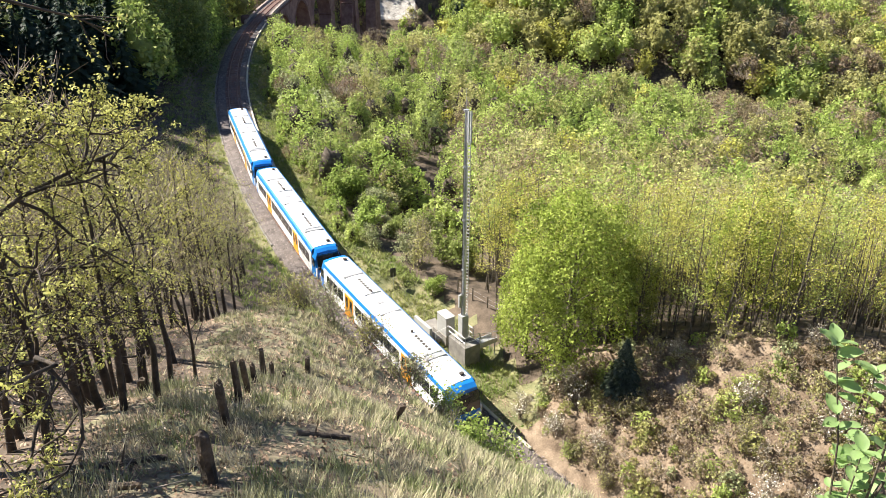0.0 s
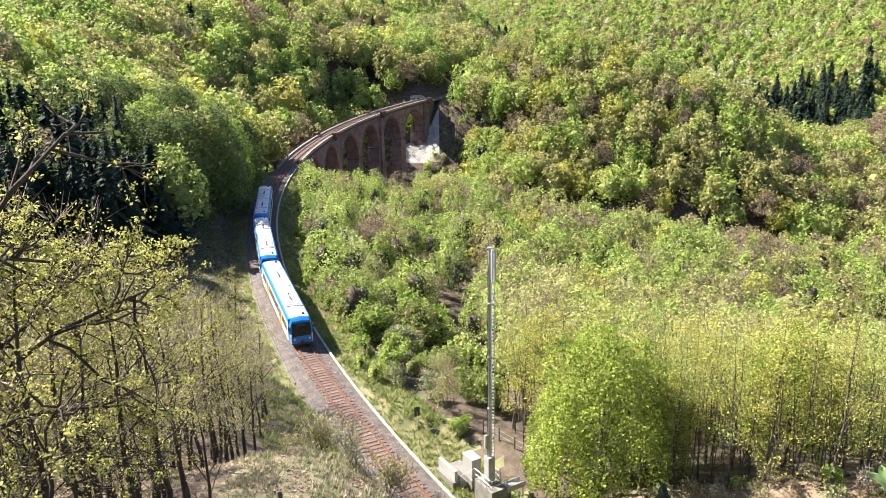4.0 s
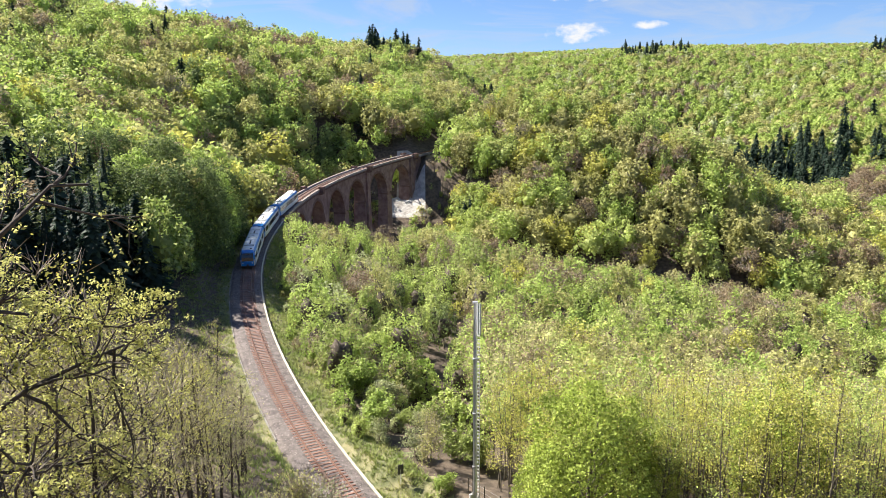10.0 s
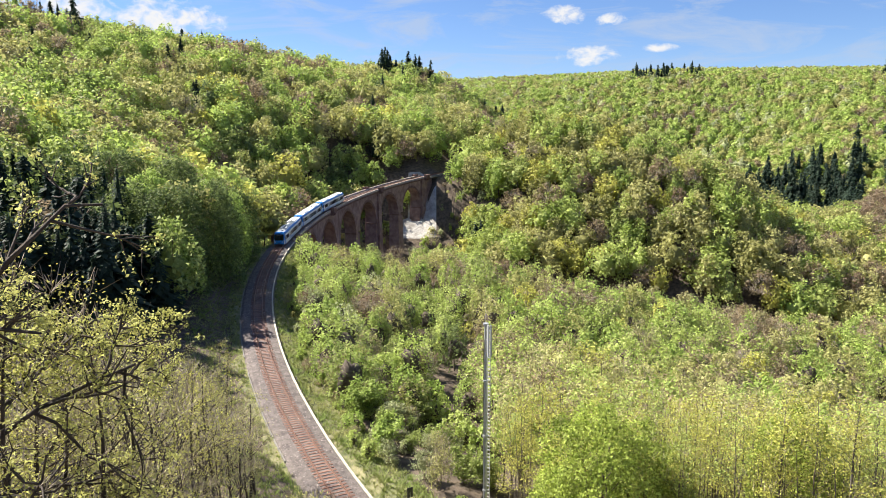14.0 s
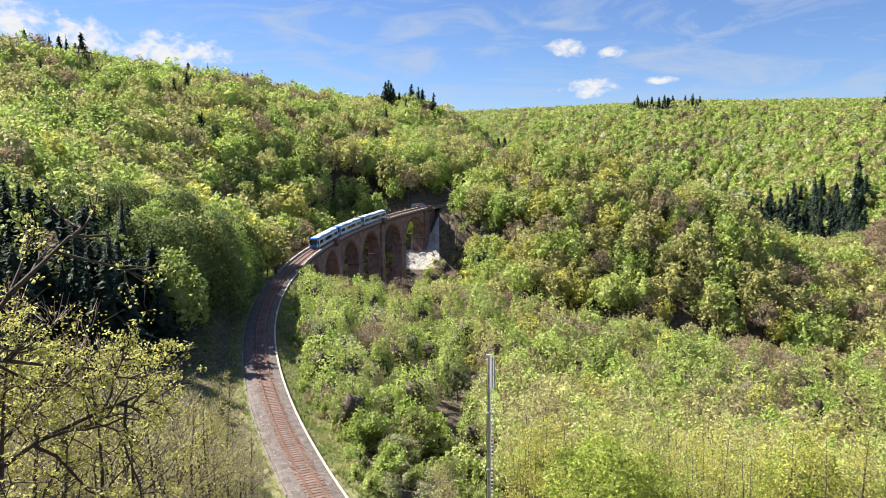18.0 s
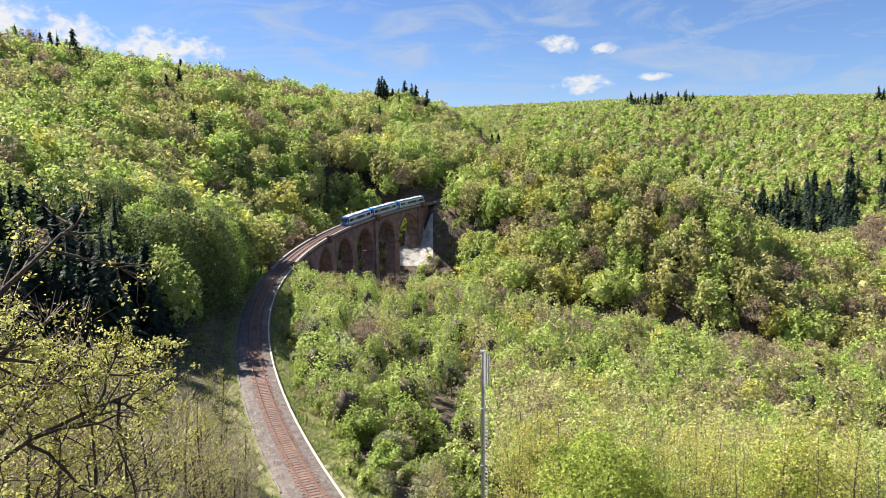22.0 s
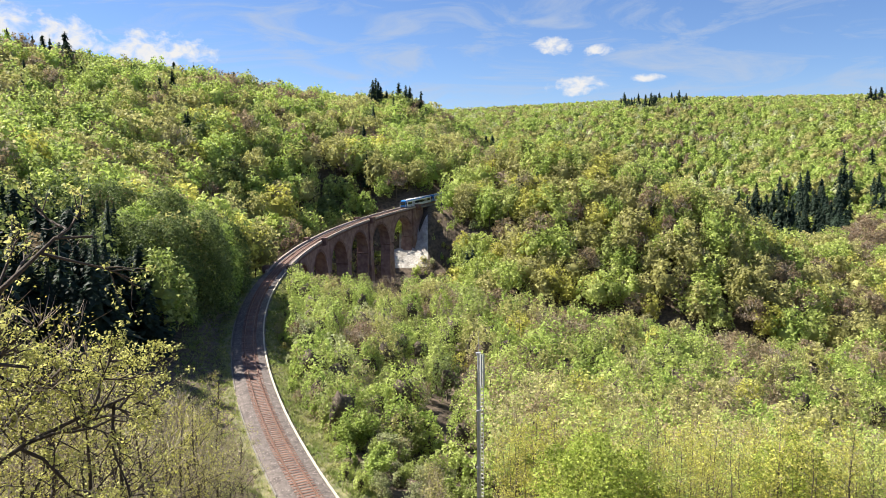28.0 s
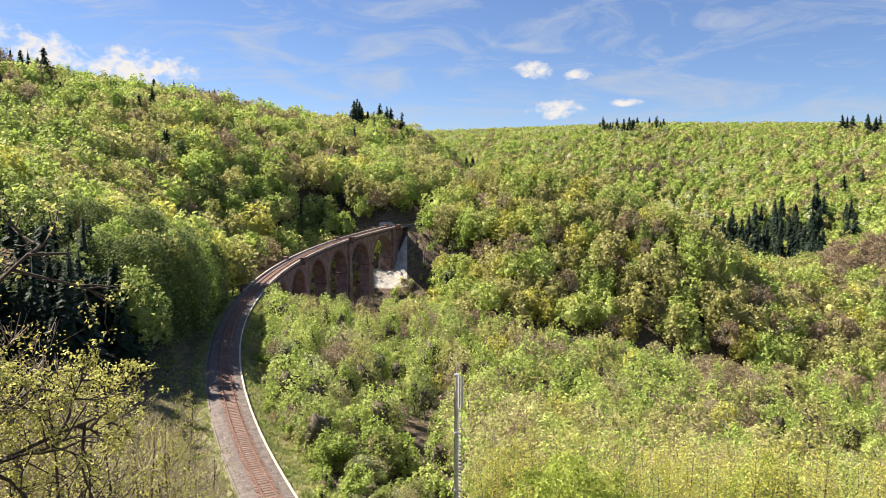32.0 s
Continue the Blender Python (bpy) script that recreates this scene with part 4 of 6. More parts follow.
woodland("conifers", "dark conifers along the ridge and in the valley", ring(1, 14, -4.6, -0.6, 510, 545, 19, 28) + ring(2, 30, 14.4, 19.8, 985, 1050, 17, 27) + ring(3, 30, -19.5, -11.0, 478, 510, 14, 21)
         + ring(4, 7, -29.5, -25.8, 430, 455, 20, 27) + ring(5, 180, 22.6, 30.2, 520, 680, 19, 31) + ring(6, 16, 19, 24, 430, 560, 14, 20) + ring(7, 8, -22, -18, 330, 420, 16, 22) + ring(8, 9, 4.2, 5.6, 560, 620, 20, 28)
         + ring(12, 6, 2.2, 3.3, 296, 308, 13, 19) + ring(13, 10, 29.5, 32.5, 620, 760, 20, 28) + ring(14, 10, 31, 34, 985, 1020, 22, 28)
         + ring(9, 7, 6.0, 8.4, 322, 345, 11, 14) + ring(10, 12, 1.5, 4, 575, 640, 16, 22) + ring(11, 75, -34, -21.5, 108, 168, 12, 19), 9, 300, 1.25)

# ---- the radio mast and its fittings ----
STEEL = material("galvanised_steel", (0.46, 0.47, 0.47), 0.45, (0.58, 0.59, 0.59), 3, 0.1, 25, metal=0.55)
GREY = material("grey_cabinet", (0.36, 0.36, 0.34), 0.55, (0.43, 0.43, 0.41), 1.5, 0.06, 12)
DULL = material("dark_plastic", (0.03, 0.03, 0.032), 0.6, (0.05, 0.05, 0.05), 3)
DULLG = material("antenna_grey", (0.32, 0.33, 0.33), 0.5, (0.4, 0.41, 0.41), 2)
PLAST = material("white_cladding", (0.43, 0.43, 0.40), 0.6, (0.36, 0.36, 0.335), 1.2, 0.06, 10)
MS = -23.8


def site(s, off, z, turn=0.0):
    p = on_line(s, off)
    return Matrix.Translation((p.x, p.y, z)) @ Matrix.Rotation(-heading(s) + turn, 4, "Z")


GZ0 = -0.75
podium = thing("mast_foundation", "raised concrete foundation block with steel railing and ramp", "foundation", site(MS - 0.2, 5.1, GZ0))
part("block", box(-0.8, 0.8, -1.25, 1.35, -1.2, 1.0, 0.04), CONCRETE, podium)
part("plinth", box(-0.5, 0.5, -0.3, 0.8, 1.0, 1.1, 0.02), CONCRETE, podium)


def rail_run(pts, lift=1.0):
    """Posts and two rails over a run of points."""
    for p in pts:
        part("railing_post", rod(p, (p[0], p[1], p[2] + lift), 0.025), STEEL, podium)
    for a, b in zip(pts, pts[1:]):
        for f in (0.5, 1.0):
            part("railing", rod((a[0], a[1], a[2] + lift * f), (b[0], b[1], b[2] + lift * f), 0.022), STEEL, podium)


rail_run([(-0.76, 1.3, 1.0), (-0.76, 0.45, 1.0), (-0.76, -0.4, 1.0), (-0.76, -1.2, 1.0)])
rail_run([(-0.76, 1.3, 1.0), (-1.5, 2.3, 0.05)])
rail_run([(0.76, 1.3, 1.0), (0.76, 0.3, 1.0), (0.76, -0.3, 1.0)])
rail_run([(0.76, -1.2, 1.0), (-0.76, -1.2, 1.0)], 1.05)
# grating walkway that runs off the far end of the block
for k in range(12):
    part("walkway_slat", box(0.8 + k * 0.16, 0.8 + k * 0.16 + 0.1, -1.18, -0.42, 0.9 - k * 0.03, 0.95 - k * 0.03), STEEL, podium)
part("walkway_beam", box(0.78, 2.7, -1.23, -1.18, 0.45, 0.95), STEEL, podium)
part("walkway_beam", box(0.78, 2.7, -0.42, -0.37, 0.45, 0.95), STEEL, podium)
rail_run([(0.85, -1.2, 0.9), (1.7, -1.2, 0.75), (2.65, -1.2, 0.6)])
for y in (-1.15, -0.45):
    part("walkway_leg", rod((2.5, y, -1.2), (2.5, y, 0.5), 0.05), STEEL, podium)

mast = thing("radio_mast", "tall slim grey steel radio mast with a climbing ladder", "radio mast", site(MS, 5.1, GZ0 + 1.1))
H = 20.3
part("shroud", box(-0.34, 0.34, -0.34, 0.34, 0, 2.35, 0.06), GREY, mast, "grey casing round the mast foot")
for i in range(4):
    z0, z1 = 2.2 + i * (H - 2.2) / 4, 2.2 + (i + 1) * (H - 2.2) / 4
    part("pole_section", rod((0, 0, z0), (0, 0, z1), 0.17 - 0.015 * i, 0.16 - 0.015 * i, 10), STEEL, mast)
    part("flange", rod((0, 0, z1 - 0.06), (0, 0, z1 + 0.06), 0.22, sides=10), STEEL, mast)
ladder = part("ladder", rod((0.34, -0.16, 1.9), (0.34, -0.16, H), 0.025, sides=5), STEEL, mast)
part("ladder_stile", rod((0.34, 0.2, 1.9), (0.34, 0.2, H), 0.025, sides=5), STEEL, ladder)
rung = rod((0.34, -0.16, 0), (0.34, 0.2, 0), 0.02, sides=5)
add_box(rung, 0.30, 0.40, -0.03, 0.07, -0.04, 0.04)
rme = bpy.data.meshes.new("rung")
rung.to_mesh(rme)
rung.free()
rme.materials.append(PLAST)
for k in range(60):
    ob = new("rung", rme)
    ob.parent = ladder
    ob.matrix_basis = Matrix.Translation((0, 0, 2.1 + k * 0.303))
for z in (4, 7, 10, 13, 16, 19):
    part("bracket", box(0.0, 0.36, -0.03, 0.07, z - 0.03, z + 0.03), STEEL, mast)
for x, y, z in ((0.55, 0.1, 18.9), (-0.05, -0.4, 19.1)):
    part("antenna", box(x - 0.05, x + 0.05, y - 0.09, y + 0.09, z - 1.3, z + 1.2, 0.03), DULLG, mast, "grey panel antenna")
    part("antenna_arm", rod((0, 0, z), (x, y, z), 0.03), STEEL, mast)
    part("antenna_arm", rod((0, 0, z + 0.8), (x, y, z + 0.8), 0.03), STEEL, mast)
part("lightning_rod", rod((0, 0, H), (0, 0, H + 1.6), 0.015, sides=5), STEEL, mast)
part("lamp_box", box(-0.5, -0.2, -0.1, 0.1, 3.2, 4.4, 0.02), GREY, mast)
part("box_arm", rod((-0.35, 0, 4.5), (0, 0, 4.5), 0.03), STEEL, mast)
part("cable", rod((-0.19, 0.05, 2.0), (-0.15, 0.05, H - 1.2), 0.02, sides=5), DULL, mast)

cab = thing("equipment_cabinet", "pale grey steel equipment cabinet on a concrete foot", "cabinet", site(-21.0, 5.1, GZ0 - 0.15))
part("body", box(-0.45, 0.45, -0.75, 0.75, 0.45, 2.25, 0.03), PLAST, cab)
part("plinth", box(-0.55, 0.55, -0.85, 1.35, -0.5, 0.45, 0.03), CONCRETE, cab)
part("roof", box(-0.5, 0.5, -0.8, 0.8, 2.25, 2.32, 0.02), PLAST, cab)
for y in (-0.74, 0.01):
    d = part("door", box(0.45, 0.475, y, y + 0.73, 0.5, 2.2, 0.01), GREY, cab)
    part("handle", box(0.475, 0.51, y + 0.62, y + 0.66, 1.25, 1.45), DULL, d)
wall = thing("retaining_wall", "low white concrete screen wall beside the track", "wall", site(-19.2, 3.75, -0.95))
part("slab", box(-0.15, 0.15, -1.4, 1.4, -0.5, 1.05, 0.03), PLAST, wall)
part("foot", box(-0.4, 0.3, -1.5, 1.5, -0.6, 0.05, 0.02), CONCRETE, wall)
slab = new("paving", bpy.data.meshes.new("paving"))
bm = box(-0.9, 0.9, -1.6, 1.8, -0.25, 0.07, 0.02)
bm.to_mesh(slab.data)
bm.free()
slab.data.materials.append(CONCRETE)
slab.matrix_basis = site(-19.6, 5.0, -0.95)
tagged(slab, "pale concrete paving slab behind the wall", "pavement", kind="structure")
board = thing("signal_board", "small dark board on a thin post", "sign", site(-10.5, 5.2, -0.8))
part("post", rod((0, 0, -0.6), (0, 0, 1.8), 0.035), STEEL, board)
part("board", box(-0.3, 0.3, -0.02, 0.02, 1.3, 2.3, 0.01), DULL, board)
fence = thing("wire_fence", "weathered wooden posts with wires at the wood's edge", "fence")
prev = None
for k in range(9):
    p = on_line(-16 - k * 2.3, 9.6 + 0.25 * k + random.uniform(-0.2, 0.2))
    z = land1(p.x, p.y)
    post = part("fence_post", rod((p.x, p.y, z - 0.3), (p.x, p.y, z + 1.25), 0.07, 0.06, 7), BARK_PALE, fence)
    if prev:
        for u in (0.5, 1.0):
            part("wire", rod((prev[0], prev[1], prev[2] + u), (p.x, p.y, z + u), 0.008, sides=3), STEEL, fence)
    prev = (p.x, p.y, z)


# ---- trees that stand near, each with a trunk and a crown ----
def grow(rng, h, r, first=0.3, kids=16, spread=0.30, rise=0.55, levels=2, wobble=0.015):
    """A branching trunk. Returns verts, quads and the tips of its twigs."""
    V, F, tips = [], [], []
    count = [0]

    def tube(pts, rads, sides):
        for k, (p, rr) in enumerate(zip(pts, rads)):
            d = pts[min(k + 1, len(pts) - 1)] - pts[max(k - 1, 0)]
            d = d / (np.linalg.norm(d) + 1e-9)
            a = np.cross(d, (0.31, 0.9, 0.12))
            a /= np.linalg.norm(a) + 1e-9
            b = np.cross(d, a)
            ang = np.arange(sides) * 6.2832 / sides
            V.append(p + rr * (np.cos(ang)[:, None] * a + np.sin(ang)[:, None] * b))
        o = count[0]
        for k in range(len(pts) - 1):
            for j in range(sides):
                F.append((o + k * sides + j, o + k * sides + (j + 1) % sides, o + (k + 1) * sides + (j + 1) % sides, o + (k + 1) * sides + j))
        count[0] += sides * len(pts)

    def branch(p0, d, l, rr, level):
        n = 4 if level else 4
        pts = [p0]
        for k in range(n - 1):
            d = d + rng.normal(scale=0.22, size=3) + np.array([0, 0, 0.10])
            d = d / np.linalg.norm(d)
            pts.append(pts[-1] + d * l / (n - 1))
        pts = np.array(pts)
        tube(pts, rr * np.linspace(1, 0.3, n), 4 if level == 1 else 3)
        if level < levels:
            for _ in range(4):
                f = rng.uniform(0.3, 0.95)
                q = pts[0] * (1 - f) + pts[-1] * f if n < 3 else np.array([np.interp(f * (n - 1), range(n), pts[:, i]) for i in range(3)])
                e = d + rng.normal(scale=0.65, size=3)
                branch(q, e / np.linalg.norm(e), l * rng.uniform(0.35, 0.6), rr * 0.45, level + 1)
        tips.append(pts[-1])
        tips.append(pts[-2])

    n = 8
    zz = np.linspace(0, 1, n)
    off = np.cumsum(rng.normal(scale=wobble * h, size=(n, 2)), axis=0)
    pts = np.concatenate([off - off[0], (zz * h * 0.94 - 0.4)[:, None]], 1)
    tube(pts, r * np.interp(zz, (0, 0.08, 1), (1.25, 1, 0.15)), 7)
    for i in range(kids):
        f = first + (0.97 - first) * (i + rng.rand()) / kids
        p0 = np.array([np.interp(f, zz, pts[:, k]) for k in range(3)])
        a = rng.uniform(0, 6.283)
        d = np.array([math.cos(a), math.sin(a), rise + rng.uniform(-0.2, 0.5)])
        branch(p0, d / np.linalg.norm(d), h * spread * (1.15 - 0.75 * f) * rng.uniform(0.7, 1.2), r * (1 - 0.8 * f) * 0.5, 1)
    tips.append(pts[-1])
    return np.concatenate(V), np.array(F), np.array(tips)


def tufts(rng, tips, per, reach, size):
    """Leaf clumps round the tips of twigs."""
    p = np.repeat(tips, per, axis=0)
    n = len(p)
    p = p + rng.normal(scale=reach, size=(n, 3)) * np.array([1, 1, 0.8])
    nrm = rng.normal(scale=0.7, size=(n, 3)) + np.array([0, 0, 0.7])
    nrm /= np.linalg.norm(nrm, axis=1)[:, None]
    t = np.cross(nrm, rng.normal(size=(n, 3)))
    t /= np.linalg.norm(t, axis=1)[:, None] + 1e-9
    b = np.cross(nrm, t)
    s = size * rng.uniform(0.55, 1.35, n)[:, None]
    bend = nrm * s * 0.3
    v = np.stack([p - t * s * 0.75, p - b * s * 0.45 + bend, p + t * s * 0.75, p + b * s * 0.45 + bend], 1).reshape(-1, 3)
    return v, np.arange(n * 4).reshape(n, 4)


def tree(name, label, seed, h, r, leaf_mat, per, reach, size, bark=BARK, twigs_n=0, group="", **kw):
    rng = np.random.RandomState(seed)
    v, f, tips = grow(rng, h, r, **kw)
    t = thing(name, label, "tree", group=group)
    part("trunk", mesh_from("trunk", v, f, [bark], smooth_shade=True), None, t)
    v2, f2 = tufts(rng, tips, per, reach, size)
    idx = np.zeros(len(f2), int)
    if twigs_n:
        c, rr = tips[::4], np.full(len(tips[::4]), reach * 2.5)
        v3, f3 = twigs(rng, c, rr, twigs_n, 0.5, 0.011)
        f2 = np.concatenate([f2, f3 + len(v2)])
        v2 = np.concatenate([v2, v3])
        idx = np.append(idx, np.ones(len(f3), int))
    part("crown", mesh_from("crown", v2, f2, [leaf_mat, LEAF["twig"]], idx), None, t)
    return t


def plant(models, spots, rng, low=0.85, high=1.15):
    """Stands copies of the models on the ground at the spots; the models take the first."""
    used = set()
    for i, (x, y) in enumerate(spots):
        m = models[i % len(models)] if i < len(models) else models[rng.randint(len(models))]
        sc = rng.uniform(low, high)
        pose_m = Matrix.Translation((x, y, land1(x, y) - 0.1)) @ Matrix.Rotation(rng.uniform(0, 6.283), 4, "Z") @ Matrix.Rotation(rng.normal(scale=0.035), 4, "X")
        if i < len(models):
            m.matrix_basis = pose_m @ Matrix.Diagonal((sc, sc, sc, 1))
        else:
            keep = m.scale.copy()
            m.scale = (sc, sc, sc)
            copy_thing(m, pose_m)
            m.scale = keep


DARKBARK = material("dark_bark", (0.028, 0.022, 0.016), 0.9, (0.075, 0.058, 0.044), 2.5, 0.3, 30, bump=0.6, bump_scale=14)


def full_tree(name, label, seed, h, wide, low, leaf_mat, n, size, group, k=40):
    """A tall tree with a dense billowing crown."""
    rng = np.random.RandomState(seed)
    t = thing(name, label, "tree", group=group)
    v, f, tips = grow(rng, h * 0.9, h * 0.017, first=max(0.1, low), kids=16, spread=0.36, rise=0.5, levels=1)
    part("trunk", mesh_from("trunk", v[:56], f[:49], [BARK], smooth_shade=True), None, t)
    part("branchwork", mesh_from("branchwork", v[56:], f[49:] - 56, [BARK]), None, t)["kind"] = "stuff"
    v, f, _, _ = dome(rng, h, wide, low, n, size, k=k, ragged=0.13)
    v2, f2, _, _ = dome(rng, h, wide * 1.05, low, int(n * 0.4), size, thin=True, k=k)
    part("crown", mesh_from("crown", np.concatenate([v, v2]), np.concatenate([f, f2 + len(v)]), [leaf_mat]), None, t)
    return t


# young oaks on the spur below the viewpoint
def keep_spur(x, y, s, off):
    r = np.hypot(x, y)
    az = np.degrees(np.arctan2(x, y))
    return (x < -0.23 * y - 2.6) & (r > 18) & (r < 80) & (az > -46) & (off < -8.5) & ((s < 75))


X, Y, S_, O_, rng = scatter(31, -62, 0, 8, 90, 2.8, keep_spur)
oaks = [tree("young_oak", "slender dark-barked oak with sparse yellow-green spring leaves", 40 + i, rng.uniform(9.0, 11.5), rng.uniform(0.11, 0.155),
             LEAF["gold" if i % 2 else "olive"], 9, 0.24, 0.06, twigs_n=300, bark=DARKBARK, group="young oaks on the spur", first=0.34, kids=11, spread=0.30, wobble=0.009) for i in range(6)]
order = np.argsort(np.hypot(X, Y))[:272]
front = [(-5.4, 12.0), (-5.6, 11.0), (-6.3, 11.6), (-6.6, 11.3), (-6.7, 9.3), (-5.8, 8.9), (-7.0, 10.1), (-6.8, 10.5), (-8.2, 12.7), (-7.6, 11.8), (-6.9, 13.6), (-7.8, 15.2), (-9.0, 14.4), (-6.6, 15.6), (-9.6, 16.8), (-8.0, 17.4), (-10.6, 15.2), (-7.2, 19.0)]
plant(oaks, list(zip(X[order], Y[order])), rng)
for i, (x, y) in enumerate(front):
    m, k = oaks[i % 6], rng.uniform(0.5, 0.64)
    keep = m.scale.copy()
    m.scale = (k * 1.05, k * 1.05, k)
    copy_thing(m, Matrix.Translation((x, y, land1(x, y) - 0.1)) @ Matrix.Rotation(rng.uniform(0, 6.283), 4, "Z"))
    m.scale = keep


# the dense young wood beyond the mast
def keep_wood(x, y, s, off):
    r = np.hypot(x, y)
    az = np.degrees(np.arctan2(x, y))
    edge = np.interp(az, (5, 9, 14, 22, 30, 37, 45), (58, 52.5, 50.5, 48.8, 48.2, 50.5, 53))
    return (az > 5.5) & (az < 44) & (r > edge) & (r < 73) & (off > 10)


X, Y, S_, O_, rng = scatter(32, 0, 70, 30, 80, 2.7, keep_wood)
poles = [tree("pole_tree", "thin young tree with yellow-green new leaves", 60 + i, rng.uniform(10.5, 13.0), rng.uniform(0.07, 0.11),
              LEAF[("gold", "spring", "gold")[i % 3]], 8, 0.34, 0.10, twigs_n=140, bark=BARK_PALE, group="dense young wood", first=0.16, kids=18, spread=0.20, rise=0.9, wobble=0.008) for i in range(6)]
order = np.argsort(np.hypot(X, Y))[:285]
plant(poles, list(zip(X[order], Y[order])), rng)


# crowded thin stems between the young trees
X, Y, S_, O_, rng = scatter(35, 0, 70, 30, 80, 1.75, keep_wood)
V, F, o = [], [], 0
for x, y, z in zip(X, Y, land(X, Y)):
    h, r, lean = rng.uniform(5.5, 10.5), rng.uniform(0.035, 0.075), rng.normal(scale=0.045, size=2)
    for k, f in enumerate((0, 0.35, 0.7, 1.0)):
        bend = rng.normal(scale=0.10, size=2) * f
        a = np.arange(5) * 1.2566
        V.append(np.stack([x + lean[0] * f * h + bend[0] + r * (1 - 0.75 * f) * np.cos(a), y + lean[1] * f * h + bend[1] + r * (1 - 0.75 * f) * np.sin(a), 0 * a + z - 0.2 + h * f], 1))
        if k:
            F += [(o + j, o + (j + 1) % 5, o + 5 + (j + 1) % 5, o + 5 + j) for j in range(5)]
            o += 5
    o += 5
tagged(new("tree_stems", mesh_from("tree_stems", np.concatenate(V), np.array(F), [BARK_PALE])), "crowded thin dark stems in the young wood", "woods", kind="stuff")


def keep_wood2(x, y, s, off):
    r = np.hypot(x, y)
    az = np.degrees(np.arctan2(x, y))
    return (az > 4) & (az < 44) & (r >= 69) & (r < 108) & (off > 14)


X, Y, S_, O_, rng = scatter(33, 5, 85, 45, 108, 3.2, keep_wood2)
woodland("woodland", "young wood in yellow-green leaf on the slope", [(x, y, rng.uniform(10, 12.5), choose(rng, dict(gold=2.4, pole=2.5, bare=1.2, oak=1.3, fresh=0.9))) for x, y in zip(X, Y)], 6, 620, 0.27)

LIME = leaf("beech_leaf", (0.27, 0.345, 0.06), (0.38, 0.45, 0.095), 0.6, 0.5)
# the full bright beech at the wood's edge
beech = full_tree("beech_tree", "full young beech in bright fresh green leaf", 81, 15.0, 0.36, -0.10, LIME, 19000, 0.125, "", 36)
beech.matrix_basis = Matrix.Translation((11.6, 49.4, land1(11.6, 49.4) - 0.1))
b2 = full_tree("beech_tree", "young beech with light green leaves", 82, 12.0, 0.29, -0.12, LIME, 9500, 0.11, "", 30)
for x, y, s in ((15.6, 50.8, 1.0), (9.0, 52.5, 0.85), (24.6, 47.8, 0.95)):
    b2.scale = (s, s, s)
    m = Matrix.Translation((x, y, land1(x, y) - 0.1)) @ Matrix.Rotation(x, 4, "Z")
    if x == 15.6:
        b2.matrix_basis = m
    else:
        copy_thing(b2, m)

# small conifer in front of the wood
def spruce(name, label, seed, h, n, size, cat="tree", group="", needle=LEAF["needle"]):
    rng = np.random.RandomState(seed)
    t = thing(name, label, cat, group=group)
    part("trunk", rod((0, 0, -0.3), (0, 0, h * 0.97), h * 0.014, h * 0.002, 7), BARK, t)
    v, f = cone_needles(rng, h, n, size)
    part("crown", mesh_from("crown", v, f, [needle]), None, t)
    return t


sp = spruce("spruce_tree", "small grey-green spruce on the bank", 91, 4.8, 2200, 0.27, needle=leaf("young_needle", (0.075, 0.10, 0.07), (0.13, 0.16, 0.11), 0.8))
sp.matrix_basis = Matrix.Translation((14.6, 43.6, land1(14.6, 43.6)))
sp2 = spruce("spruce_tree", "tall dark spruce at the foot of the hill", 92, 20, 1100, 1.3)
dark = [(-64, 112), (-69, 119), (-70, 110), (-60, 122), (-73, 121), (-66, 128), (-78, 114), (-57, 108), (-71, 132), (-80, 126), (-63, 104), (-85, 118)]
for i, (x, y) in enumerate(dark):
    s = 0.75 + 0.35 * ((i * 7) % 5) / 5
    sp2.scale = (s, s, s)
    m = Matrix.Translation((x, y, land1(x, y) - 0.2)) @ Matrix.Rotation(i, 4, "Z")
    if i == 0:
        sp2.matrix_basis = m
    else:
        copy_thing(sp2, m)

# the big trees that shade the line
# deep and dull leaves below carry the trees' backlit shade in their colour
SHADED_LEAF = leaf("beech_leaf_shaded", (0.15, 0.20, 0.06), (0.22, 0.27, 0.085))
BIG = "tall beeches by the line"
big = [full_tree("large_beech", "tall spreading beech by the railway, leaf colour deepened for its shade", 101, 19.5, 0.42, -0.38, LEAF["deep"], 13000, 0.27, BIG),
       full_tree("large_beech", "tall beech in fresh yellow-green leaf by the railway", 102, 19, 0.40, -0.36, LEAF["fresh"], 13000, 0.27, BIG),
       full_tree("large_beech", "tall beech by the railway, leaf colour dulled for its shade", 103, 18.5, 0.42, -0.36, SHADED_LEAF, 13000, 0.27, BIG)]
bs = [on_line(a, o) for a, o in ((78, -11), (89, -9.8), (100, -9.5), (84, -22), (97, -20), (112, -17), (73, -24), (108, -24), (94, -32), (69, -16))]
plant(big, [(q.x, q.y) for q in bs], np.random.RandomState(8), 0.88, 1.06)

